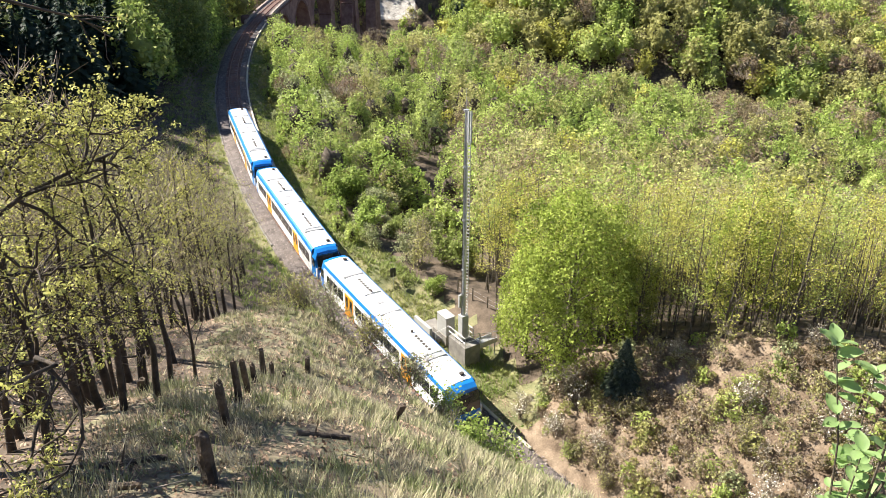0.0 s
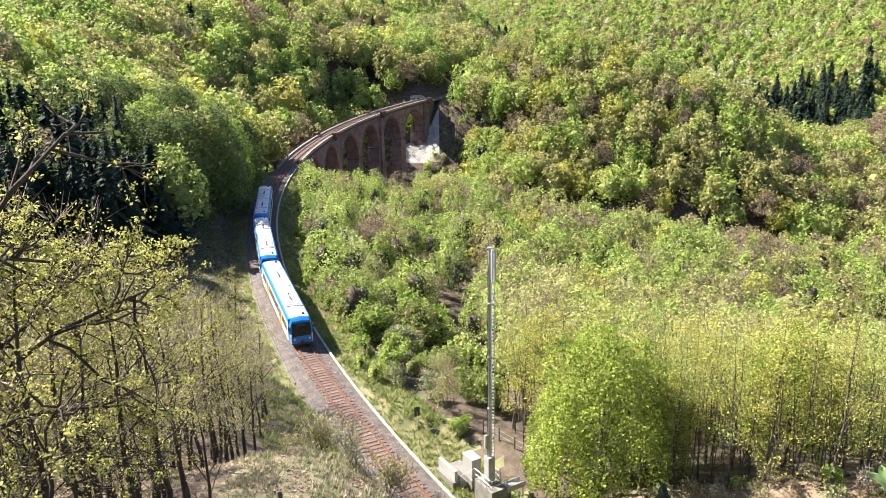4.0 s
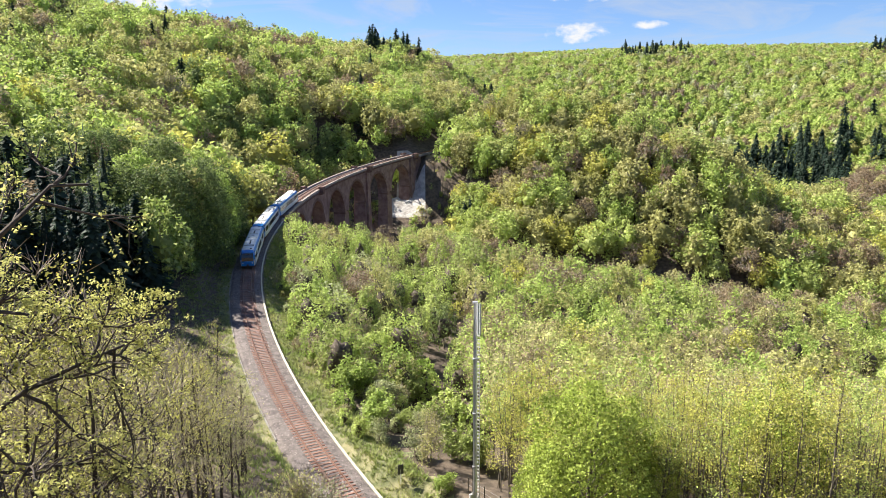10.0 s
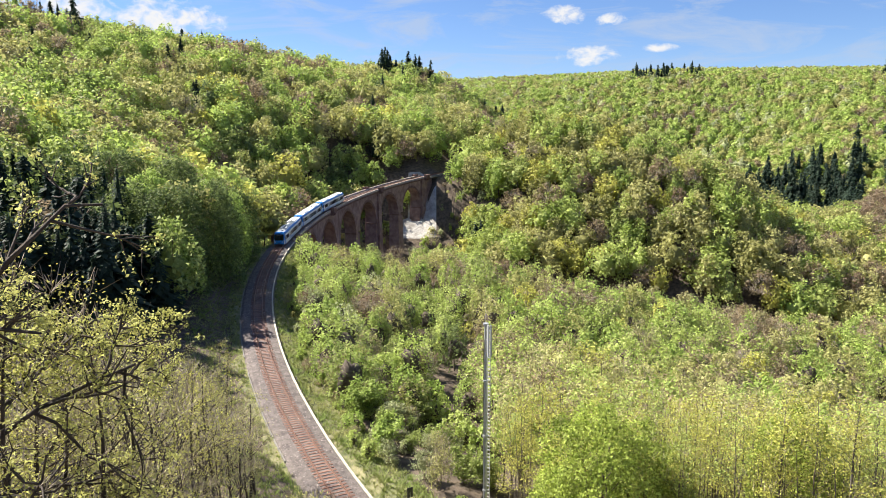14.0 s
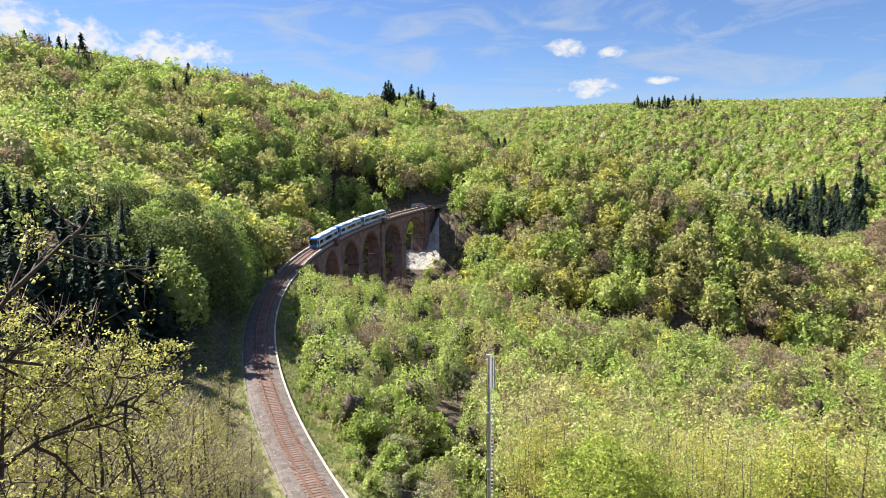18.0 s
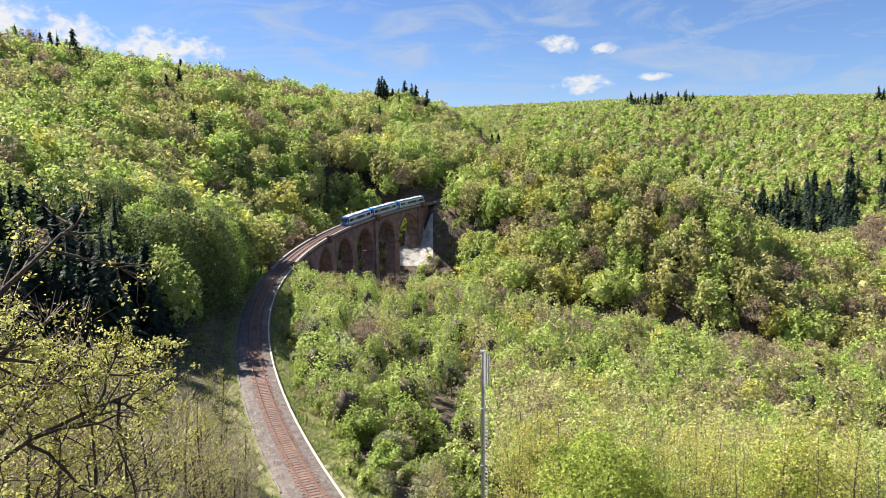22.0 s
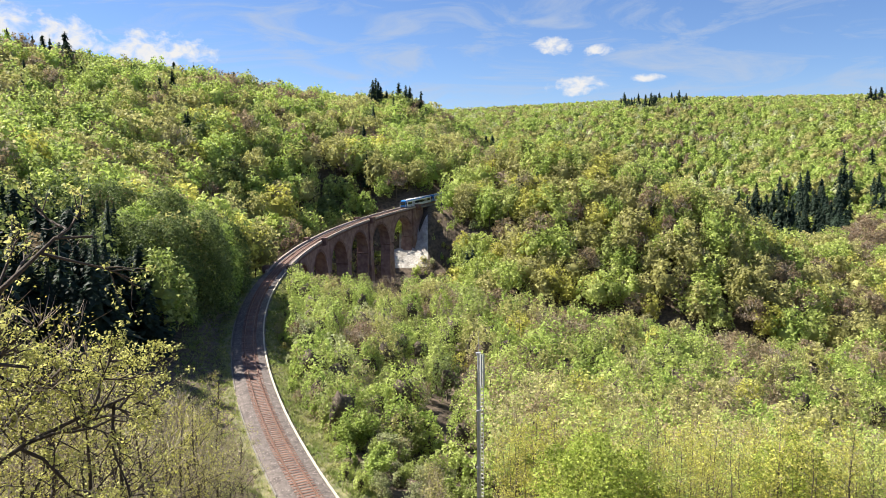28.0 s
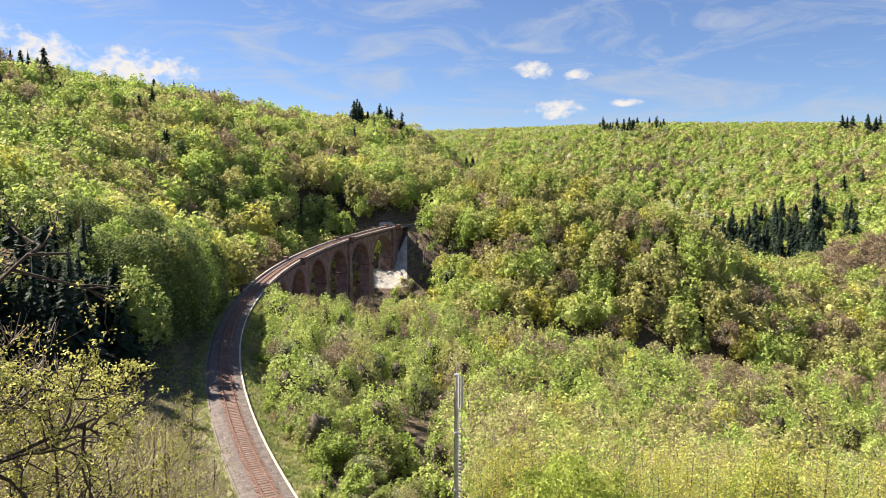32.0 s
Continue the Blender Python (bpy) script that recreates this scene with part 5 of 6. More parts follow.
# shrubs on the bank beside the line
def shrub(name, label, seed, h, leaf_mat, per, size, twigs_n, bark=BARK_PALE):
    rng = np.random.RandomState(seed)
    V, F, T, o = [], [], [], 0
    for k in range(4):
        v, f, tips = grow(rng, h * rng.uniform(0.7, 1.0), 0.035, first=0.2, kids=6, spread=0.42, rise=0.8, levels=2, wobble=0.03)
        a, lean = rng.uniform(0, 6.28), rng.uniform(0.1, 0.4)
        sh = np.array([math.cos(a), math.sin(a)]) * lean
        for arr in (v, tips):
            arr[:, :2] += arr[:, 2:3] * sh
        V.append(v)
        F.append(f + o)
        T.append(tips)
        o += len(v)
    t = thing(name, label, "shrub")
    part("branchwork", mesh_from("branchwork", np.concatenate(V), np.concatenate(F), [bark]), None, t)
    tips = np.concatenate(T)
    v2, f2 = tufts(rng, tips, per, 0.22, size)
    idx = np.zeros(len(f2), int)
    if twigs_n:
        v3, f3 = twigs(rng, tips[::3], np.full(len(tips[::3]), 0.5), twigs_n, 0.7, 0.012)
        f2, idx = np.concatenate([f2, f3 + len(v2)]), np.append(idx, np.ones(len(f3), int))
        v2 = np.concatenate([v2, v3])
    part("foliage", mesh_from("foliage", v2, f2, [leaf_mat, LEAF["twig"]], idx), None, t)
    return t


bushes = [shrub("green_shrub", "bushy shrub in bright green spring leaf", 120, 4.2, LEAF["fresh"], 7, 0.19, 0),
          shrub("grey_shrub", "twiggy grey shrub just coming into leaf", 121, 4.5, LEAF["olive"], 3, 0.12, 420),
          shrub("green_shrub", "bushy shrub with mid-green leaves", 122, 3.8, LEAF["mid"], 7, 0.18, 60),
          shrub("pale_shrub", "silvery-leaved shrub on the bank", 123, 3.4, LEAF["pale"], 5, 0.14, 120)]


def keep_bank(x, y, s, off):
    return (off > 5.6) & (off < 16) & (s > -14) & (s < 30)


X, Y, S_, O_, rng = scatter(34, -40, 25, 50, 150, 3.6, keep_bank)
plant(bushes, list(zip(X, Y)), rng, 0.6, 1.35)

# ---- the slope in front of the viewpoint ----
GRASS = material("grass_blade", (0.22, 0.265, 0.10), 0.8, (0.53, 0.465, 0.33), 1.1, through_light=0.3, island=0.45)
rng = np.random.RandomState(71)
N = 14000
R, A = 3.5 + 31 * rng.rand(N) ** 0.75, np.radians(rng.uniform(-36, 40, N))
gxs, gys = R * np.sin(A), R * np.cos(A)
woody = gxs < -0.23 * gys - 3.0
ok = (~woody | (rng.rand(N) < 0.12)) & (ripple(gxs, gys, 3.2, 9) > -0.2 + 0.3 * (rng.rand(N) - 0.5))
gxs, gys = gxs[ok], gys[ok]
gzs = land(gxs, gys)
V, F, o = [], [], 0
for x, y, z in zip(gxs, gys, gzs):
    n = 15
    a, rr = rng.uniform(0, 6.28, n), rng.uniform(0, 0.14, n)
    h, w = rng.uniform(0.06, 0.26, n), 0.006 + 0.0005 * math.hypot(x, y)
    bx, by = x + rr * np.cos(a), y + rr * np.sin(a)
    lx, ly = np.cos(a) * h * rng.uniform(0.3, 1.0, n), np.sin(a) * h * rng.uniform(0.3, 1.0, n)
    v = np.stack([np.stack([bx - np.sin(a) * w, by + np.cos(a) * w, 0 * a + z - 0.03], 1), np.stack([bx + np.sin(a) * w, by - np.cos(a) * w, 0 * a + z - 0.03], 1), np.stack([bx + lx, by + ly, z + h], 1)], 1)
    V.append(v.reshape(-1, 3))
    F.append(np.arange(3 * n).reshape(n, 3) + o)
    o += 3 * n
tagged(new("grass", mesh_from("grass", np.concatenate(V), np.concatenate(F), [GRASS])), "tufts of straw-coloured and green grass on the slope", "grass", kind="stuff")

# dead leaves and sticks on the ground
LITTER = material("dead_leaf", (0.16, 0.10, 0.062), 0.85, (0.44, 0.33, 0.23), 0.8, island=0.45)
N = 70000
R, A = 3 + 46 * rng.rand(N) ** 0.7, np.radians(rng.uniform(-42, 42, N))
lx, ly = R * np.sin(A), R * np.cos(A)
ok = (lx < -0.2 * ly - 1.5) | (ripple(lx, ly, 3.2, 9) < 0.1)
lx, ly = lx[ok], ly[ok]
lz = land(lx, ly) + 0.015
n = len(lx)
nrm = rng.normal(scale=0.4, size=(n, 3)) + np.array([0, -0.4, 1])
nrm /= np.linalg.norm(nrm, axis=1)[:, None]
t = np.cross(nrm, rng.normal(size=(n, 3)))
t /= np.linalg.norm(t, axis=1)[:, None]
b = np.cross(nrm, t)
p, s = np.stack([lx, ly, lz], 1), rng.uniform(0.02, 0.045, n)[:, None] * (1 + 0.03 * R[ok][:, None])
v = np.stack([p - t * s, p - b * s * 0.5 + nrm * 0.02, p + t * s, p + b * s * 0.5 + nrm * 0.02], 1).reshape(-1, 3)
tagged(new("leaf_litter", mesh_from("leaf_litter", v, np.arange(4 * n).reshape(n, 4), [LITTER])), "brown dead leaves scattered over the slope", "leaf litter", kind="stuff")

# broken sticks among the leaves
N = 1500
R, A = 4 + 26 * rng.rand(N) ** 0.8, np.radians(rng.uniform(-42, 40, N))
kx, ky = R * np.sin(A), R * np.cos(A)
ok = (kx < -0.2 * ky - 1.2) | (rng.rand(N) < 0.3)
kx, ky = kx[ok], ky[ok]
n = len(kx)
a, l, r = rng.uniform(0, 6.28, n), rng.uniform(0.15, 0.9, n), rng.uniform(0.006, 0.02, n)
ex, ey = kx + np.cos(a) * l, ky + np.sin(a) * l
p0, p1 = np.stack([kx, ky, land(kx, ky) + 0.03], 1), np.stack([ex, ey, land(ex, ey) + rng.uniform(0.02, 0.16, n)], 1)
side = np.stack([-np.sin(a), np.cos(a), 0 * a], 1) * r[:, None]
up = np.array([0, 0, 1.4]) * r[:, None]
v = np.stack([p0 - side, p0 + side, p0 + up, p1 - side * 0.6, p1 + side * 0.6, p1 + up * 0.6], 1).reshape(-1, 3)
f = (np.array([(0, 3, 5, 2), (1, 2, 5, 4), (0, 1, 4, 3)])[None] + 6 * np.arange(n)[:, None, None]).reshape(-1, 4)
STICK = material("dead_stick", (0.10, 0.075, 0.055), 0.9, (0.34, 0.29, 0.23), 1.5, 0.3, 20, island=0.4)
tagged(new("fallen_sticks", mesh_from("fallen_sticks", v, f, [STICK])), "broken dead sticks lying on the slope", "sticks", kind="stuff")

# old timber posts of a lost fence
OLDWOOD = material("charred_old_wood", (0.035, 0.028, 0.022), 0.9, (0.16, 0.12, 0.085), 3.0, 0.35, 25, bump=0.8, bump_scale=18)


def old_post(x, y, h, w, lean, seed, label):
    rng = random.Random(seed)
    t = thing("timber_post", label, "post", Matrix.Translation((x, y, land1(x, y) - 0.25)) @ pose(0, 0, 0, lean[0], lean[1], rng.uniform(0, 90)), group="row of old posts")
    bm = bmesh.new()
    k, n = 7, 9
    rings = []
    for i in range(k):
        f = i / (k - 1)
        rings.append([bm.verts.new((w * (1 - 0.12 * f) * 0.5 * (1.15 if j % 2 else 0.95) * math.cos(j * 6.283 / n) * rng.uniform(0.9, 1.1), w * 0.5 * (1 - 0.12 * f) * math.sin(j * 6.283 / n) * rng.uniform(0.9, 1.1), f * (h + 0.25) + (rng.uniform(-0.05, 0.05) if i == k - 1 else 0))) for j in range(n)])
    for a, b in zip(rings, rings[1:]):
        for j in range(n):
            bm.faces.new((a[j], a[(j + 1) % n], b[(j + 1) % n], b[j]))
    bm.faces.new(rings[-1])
    part("post", bm, OLDWOOD, t)
    part("broken_top", rod((0, 0, h + 0.1), (w * 0.1, 0, h + 0.3), w * 0.3, w * 0.12, 6), OLDWOOD, t)
    return t


for i, (x, y, h, w) in enumerate(((-2.8, 7.3, 0.72, 0.19), (-3.3, 9.7, 0.86, 0.14), (-3.5, 11.2, 0.95, 0.12), (-3.62, 12.3, 0.85, 0.12), (-3.8, 13.5, 0.5, 0.12), (-3.95, 14.8, 0.95, 0.13), (-4.2, 16.6, 0.8, 0.13), (-4.6, 19.6, 0.7, 0.16), (-4.5, 23.2, 0.6, 0.2), (-6.9, 16.4, 0.6, 0.22), (-6.2, 13.2, 0.35, 0.2), (-8.6, 12.4, 0.4, 0.26))):
    old_post(x, y, h * 1.02, w * 1.1, (random.uniform(-4, 4), random.uniform(-5, 5)), i, "blackened weathered timber post standing in grass" if i else "short weathered timber post with a pale cut top")
stump = old_post(-0.9, 14.8, 0.55, 0.22, (18, 20), 44, "leaning grey tree stump in the grass")


def log(x, y, l, r, turn, label):
    g0 = land1(x, y)
    dx, dy = math.cos(turn) * l, math.sin(turn) * l
    t = thing("fallen_log", label, "log")
    rng = np.random.RandomState(int(l * 100))
    pts = [(x + dx * f, y + dy * f, land1(x + dx * f, y + dy * f) + r * 0.7) for f in (0, 0.33, 0.66, 1)]
    bm = bmesh.new()
    for a, b in zip(pts, pts[1:]):
        add_rod(bm, a, b, r, r * 0.9, 8)
    part("log", bm, OLDWOOD, t)
    part("snag", rod(pts[1], (pts[1][0] + 0.1, pts[1][1], pts[1][2] + 0.35), r * 0.4, r * 0.1, 5), OLDWOOD, t)


for a in ((-4.6, 8.0, 0.9, 0.06, 0.4), (-8.5, 13.5, 1.6, 0.07, 0.15), (-7.2, 18.4, 2.2, 0.08, 2.5), (-2.2, 9.9, 0.9, 0.05, 0.3), (-9.5, 19.5, 3.0, 0.09, 0.6), (-4.8, 6.9, 1.2, 0.06, 0.2)):
    log(*a, "rotten fallen branch lying among leaves")
for k in range(7):
    az = radians(17 + 3.4 * k)
    log(49.0 * math.sin(az), 49.0 * math.cos(az), 2.4 + 0.3 * k, 0.09, 0.2 + 0.5 * (k % 3), "pale fallen trunk at the wood's edge")

# bushes on the crest that half hide the line
crest = [shrub("crest_bush", "leafy bush of fine twigs on the crest", 140 + i, 3.0, LEAF["pale" if i == 1 else "olive"], 3, 0.085, 350) for i in range(2)]
plant(crest, [(-2.6, 28.0), (-0.9, 27.2), (0.8, 26.0), (-4.4, 29.8), (2.4, 25.0), (-1.6, 30.5), (1.2, 28.6), (3.6, 23.4), (-6.2, 31.5), (-8, 33.5)], np.random.RandomState(3), 0.65, 1.1)
g2 = shrub("green_bush", "bright green leafy bush above the cutting", 150, 2.2, LEAF["fresh"], 4, 0.10, 0)
plant([g2], [(2.6, 27.2), (4.0, 26.4), (1.8, 24.6), (6.5, 24.8), (8.5, 22.8), (10.5, 21.5), (12.5, 20.8), (3.2, 25.2), (4.6, 24.2), (2.2, 26.0), (5.4, 25.6), (0.6, 27.0)], np.random.RandomState(4), 0.9, 1.5)

# bare shrubs with pale catkins on the bank of the cutting
CATKIN = material("catkin", (0.62, 0.58, 0.48), 0.8, (0.75, 0.72, 0.62), 2, through_light=0.2)
cat = shrub("catkin_shrub", "bare shrub with upright pale catkins on the bank", 160, 3.2, CATKIN, 1, 0.10, 260)
brush = shrub("brush", "low tangled brush of bare twigs and green shoots", 161, 1.9, LEAF["olive"], 2, 0.09, 300)
brush2 = shrub("brush", "low green brush on the reddish bank", 162, 1.6, LEAF["mid"], 3, 0.09, 120)


def keep_cut(x, y, s, off):
    az = np.degrees(np.arctan2(x, y))
    r = np.hypot(x, y)
    return (off > 4.2) & (r < 49) & (az > 9) & (az < 40) & (r > 33)


X, Y, S_, O_, rng = scatter(36, 5, 40, 20, 50, 1.55, keep_cut)
pick = rng.rand(len(X)) < 0.33
plant([brush, cat, brush2], list(zip(X[pick], Y[pick])), rng, 0.6, 1.2)
X, Y, S_, O_, rng = scatter(37, 4, 44, 18, 52, 0.88, lambda x, y, s, off: keep_cut(x, y, s, off) | ((off < -3.6) & (s < -24) & (s > -70) & (off > -12)))
woodland("brushwood", "dense low brush of bare twigs, brambles and new shoots on the bank", [(x, y, rng.uniform(0.6, 2.1), choose(rng, dict(brush=6, shrub=0.8, oak=1.4, willow=0.5, bare=2.0))) for x, y in zip(X, Y)], 15, 300, 0.95, trunk=False, core=False)

# rough grass of the railway's verges
N = 12000
ss, sd = rng.uniform(-30, 120, N), np.where(rng.rand(N) < 0.55, rng.uniform(2.9, 8.0, N), -rng.uniform(3.3, 11.5, N))
V, F, o = [], [], 0
spots_g = [on_line(s, off) for s, off in zip(ss, sd)]
for p, z in zip(spots_g, land(np.array([q.x for q in spots_g]), np.array([q.y for q in spots_g]))):
    n = 7
    a, rr = rng.uniform(0, 6.28, n), rng.uniform(0, 0.3, n)
    h, w = rng.uniform(0.12, 0.45, n), 0.05
    bx, by = p.x + rr * np.cos(a), p.y + rr * np.sin(a)
    lx, ly = np.cos(a) * h * 0.8, np.sin(a) * h * 0.8
    V.append(np.stack([np.stack([bx - np.sin(a) * w, by + np.cos(a) * w, 0 * a + z - 0.05], 1), np.stack([bx + np.sin(a) * w, by - np.cos(a) * w, 0 * a + z - 0.05], 1), np.stack([bx + lx, by + ly, z + h], 1)], 1).reshape(-1, 3))
    F.append(np.arange(3 * n).reshape(n, 3) + o)
    o += 3 * n
VERGE = material("verge_grass", (0.20, 0.27, 0.06), 0.8, (0.36, 0.37, 0.14), 0.25, through_light=0.3, island=0.3)
tagged(new("verge_grass", mesh_from("verge_grass", np.concatenate(V), np.concatenate(F), [VERGE])), "rough green and yellow grass along the track", "grass", kind="stuff")

# ---- the oak that reaches in beside the viewpoint ----
OAKLEAF = leaf("oak_leaf", (0.42, 0.43, 0.13), (0.53, 0.53, 0.18), 0.8, 0.4)


def near_oak():
    rng = np.random.RandomState(5)
    t = thing("oak_tree", "gnarled oak with dark crooked limbs and yellow-green tufts", "tree", Matrix.Translation((-7.3, 8.5, land1(-7.3, 8.5) - 0.7)))
    V, F, tips, cnt = [], [], [], [0]

    def tube(pts, rads, sides):
        pts = np.array(pts)
        for k, (p, rr) in enumerate(zip(pts, rads)):
            d = pts[min(k + 1, len(pts) - 1)] - pts[max(k - 1, 0)]
            d = d / (np.linalg.norm(d) + 1e-9)
            a = np.cross(d, (0.3, 0.2, 0.93))
            a /= np.linalg.norm(a) + 1e-9
            b = np.cross(d, a)
            ang = np.arange(sides) * 6.2832 / sides
            V.append(p + rr * (np.cos(ang)[:, None] * a + np.sin(ang)[:, None] * b))
        o = cnt[0]
        for k in range(len(pts) - 1):
            for j in range(sides):
                F.append((o + k * sides + j, o + k * sides + (j + 1) % sides, o + (k + 1) * sides + (j + 1) % sides, o + (k + 1) * sides + j))
        cnt[0] += sides * len(pts)

    def limb(p, d, l, r, level):
        n = 6 if level < 2 else 4
        pts = [np.array(p)]
        for k in range(n - 1):
            d = d + rng.normal(scale=0.30, size=3) + np.array([0, 0, 0.03])
            d = d / np.linalg.norm(d)
            pts.append(pts[-1] + d * l / (n - 1))
        tube(pts, r * np.linspace(1, 0.35, n), 6 if level == 0 else 4)
        if level < 3:
            for i in range(5 if level else 7):
                f = rng.uniform(0.25, 1.0) * (n - 1)
                k = min(int(f), n - 2)
                q = pts[k] + (pts[k + 1] - pts[k]) * (f - k)
                e = d + rng.normal(scale=0.75, size=3)
                limb(q, e / np.linalg.norm(e), l * rng.uniform(0.32, 0.52), r * 0.5, level + 1)
        if level >= 2:
            tips.extend(pts[-2:])

    trunk = [(0, 0, 0), (0.1, 0.1, 1.6), (-0.05, 0.2, 3.0), (0.15, 0.3, 4.2), (0.1, 0.4, 5.3)]
    tube([np.array(p, float) for p in trunk], (0.22, 0.19, 0.16, 0.12, 0.04), 9)
    for z, d, l, r in ((3.75, (1.0, 0.12, 0.0), 4.3, 0.085), (3.0, (0.95, 0.35, 0.02), 4.2, 0.065), (4.1, (0.9, -0.05, 0.12), 3.4, 0.055), (2.5, (1.0, -0.02, 0.06), 3.8, 0.055),
                       (4.5, (0.8, 0.35, 0.22), 2.9, 0.05), (4.8, (0.6, 0.1, 0.4), 2.2, 0.04), (4.0, (-0.8, 0.4, 0.4), 2.6, 0.06), (4.4, (-0.6, -0.6, 0.6), 2.2, 0.05), (3.4, (0.6, 0.8, 0.05), 3.4, 0.055)):
        limb((0.1, 0.3, z), np.array(d, float) / np.linalg.norm(d), l, r, 0)
    part("trunk", mesh_from("trunk", np.concatenate(V), np.array(F), [DARKBARK], smooth_shade=True), None, t)
    tips = np.array(tips)
    tips = tips[rng.rand(len(tips)) < 0.46]
    v, f = tufts(rng, tips, 16, 0.05, 0.035)
    part("crown", mesh_from("crown", v, f, [OAKLEAF]), None, t)


near_oak()

# ---- the sapling at the viewpoint's edge: thin stems with large rounded leaves ----
WHITEBEAM = material("broad_leaf", (0.25, 0.385, 0.135), 0.55, (0.34, 0.47, 0.205), 6, 0.1, 40, through_light=0.4, island=0.18, spec=0.4)


def broad_leaf(l):
    """A folded oval leaf with a tip, lying along +x."""
    n = 6
    verts, faces = [], []
    for i in range(n + 1):
        f = i / n
        w = 0.36 * math.sin(math.pi * min(1, f * 0.95 + 0.04)) ** 0.8 * (1 - 0.25 * f)
        z = 0.08 * math.sin(f * 3)
        verts += [(f * l, -w * l, z * l + 0.12 * l), (f * l, 0, z * l), (f * l, w * l, z * l + 0.12 * l)]
    for i in range(n):
        a = 3 * i
        faces += [(a, a + 1, a + 4, a + 3), (a + 1, a + 2, a + 5, a + 4)]
    me = mesh_from("leaf", verts, faces, [WHITEBEAM], smooth_shade=True)
    return me


def sapling(x, y, stems, seed):
    rng = random.Random(seed)
    z = land1(x, y)
    t = thing("whitebeam_sapling", "young sapling with broad pale green leaves on dark stems", "sapling", Matrix.Translation((x, y, z - 0.1)))
    lm = [broad_leaf(0.075), broad_leaf(0.095), broad_leaf(0.115)]
    for ax, ay, top in stems:
        h = top - z
        pts = [Vector((ax * f * f + rng.uniform(-0.02, 0.02), ay * f * f + rng.uniform(-0.02, 0.02), h * f)) for f in (0, 0.25, 0.5, 0.75, 1)]
        bm = bmesh.new()
        for i, (a, b) in enumerate(zip(pts, pts[1:])):
            add_rod(bm, a, b, 0.011 - 0.002 * i, 0.009 - 0.002 * i, 6)
        stem = part("stem", bm, BARK, t)
        for k in range(24):
            f = rng.uniform(0.5, 1.0) if k > 5 else 1.0
            i = min(3, int(f * 4))
            p = pts[i].lerp(pts[i + 1], f * 4 - i)
            ob = new("leaf", rng.choice(lm))
            ob.parent = stem
            ob.matrix_basis = Matrix.Translation(p) @ pose(0, 0, 0, rng.uniform(-25, 25), rng.uniform(-35, 10), rng.uniform(0, 360))


sapling(2.2, 2.75, ((0.22, 0.0, 33.72), (-0.24, 0.1, 33.2), (0.42, -0.05, 33.62), (-0.16, -0.15, 32.75), (0.05, 0.2, 32.95), (0.5, 0.15, 33.3), (-0.05, 0.05, 32.5)), 3)

# ---- the train ----
WHITE = material("white_paint", (0.80, 0.81, 0.80), 0.35, (0.72, 0.73, 0.72), 0.8, 0.05, 12)
ROOFW = material("roof_white", (0.74, 0.75, 0.74), 0.5, (0.62, 0.63, 0.62), 0.7, 0.08, 9)
BLUE = material("blue_paint", (0.008, 0.17, 0.55), 0.32, (0.01, 0.20, 0.60), 0.8)
ORANGE = material("orange_paint", (0.78, 0.33, 0.012), 0.35, (0.83, 0.37, 0.02), 1)
GLASS = material("tinted_glass", (0.012, 0.016, 0.018), 0.06, (0.02, 0.024, 0.026), 0.6, spec=0.7)
UNDER = material("underframe_grime", (0.045, 0.04, 0.036), 0.8, (0.09, 0.075, 0.065), 2, 0.2, 15)
GREYP = material("grey_paint", (0.30, 0.31, 0.31), 0.5, (0.38, 0.39, 0.39), 1.5, 0.1, 12)
LAMP = material("lamp_glass", (0.75, 0.75, 0.72), 0.1, spec=0.8)
HALF_L = 12.25


def loft(sections, close_ends=True):
    """A skin over cross-sections, each a list of (x, y, z) points."""
    bm = bmesh.new()
    rings = [[bm.verts.new(p) for p in sec] for sec in sections]
    k = len(rings[0])
    for a, b in zip(rings, rings[1:]):
        for j in range(k):
            bm.faces.new((a[j], a[(j + 1) % k], b[(j + 1) % k], b[j]))
    if close_ends:
        bm.faces.new(rings[0])
        bm.faces.new(rings[-1][::-1])
    bmesh.ops.recalc_face_normals(bm, faces=bm.faces)
    return bm


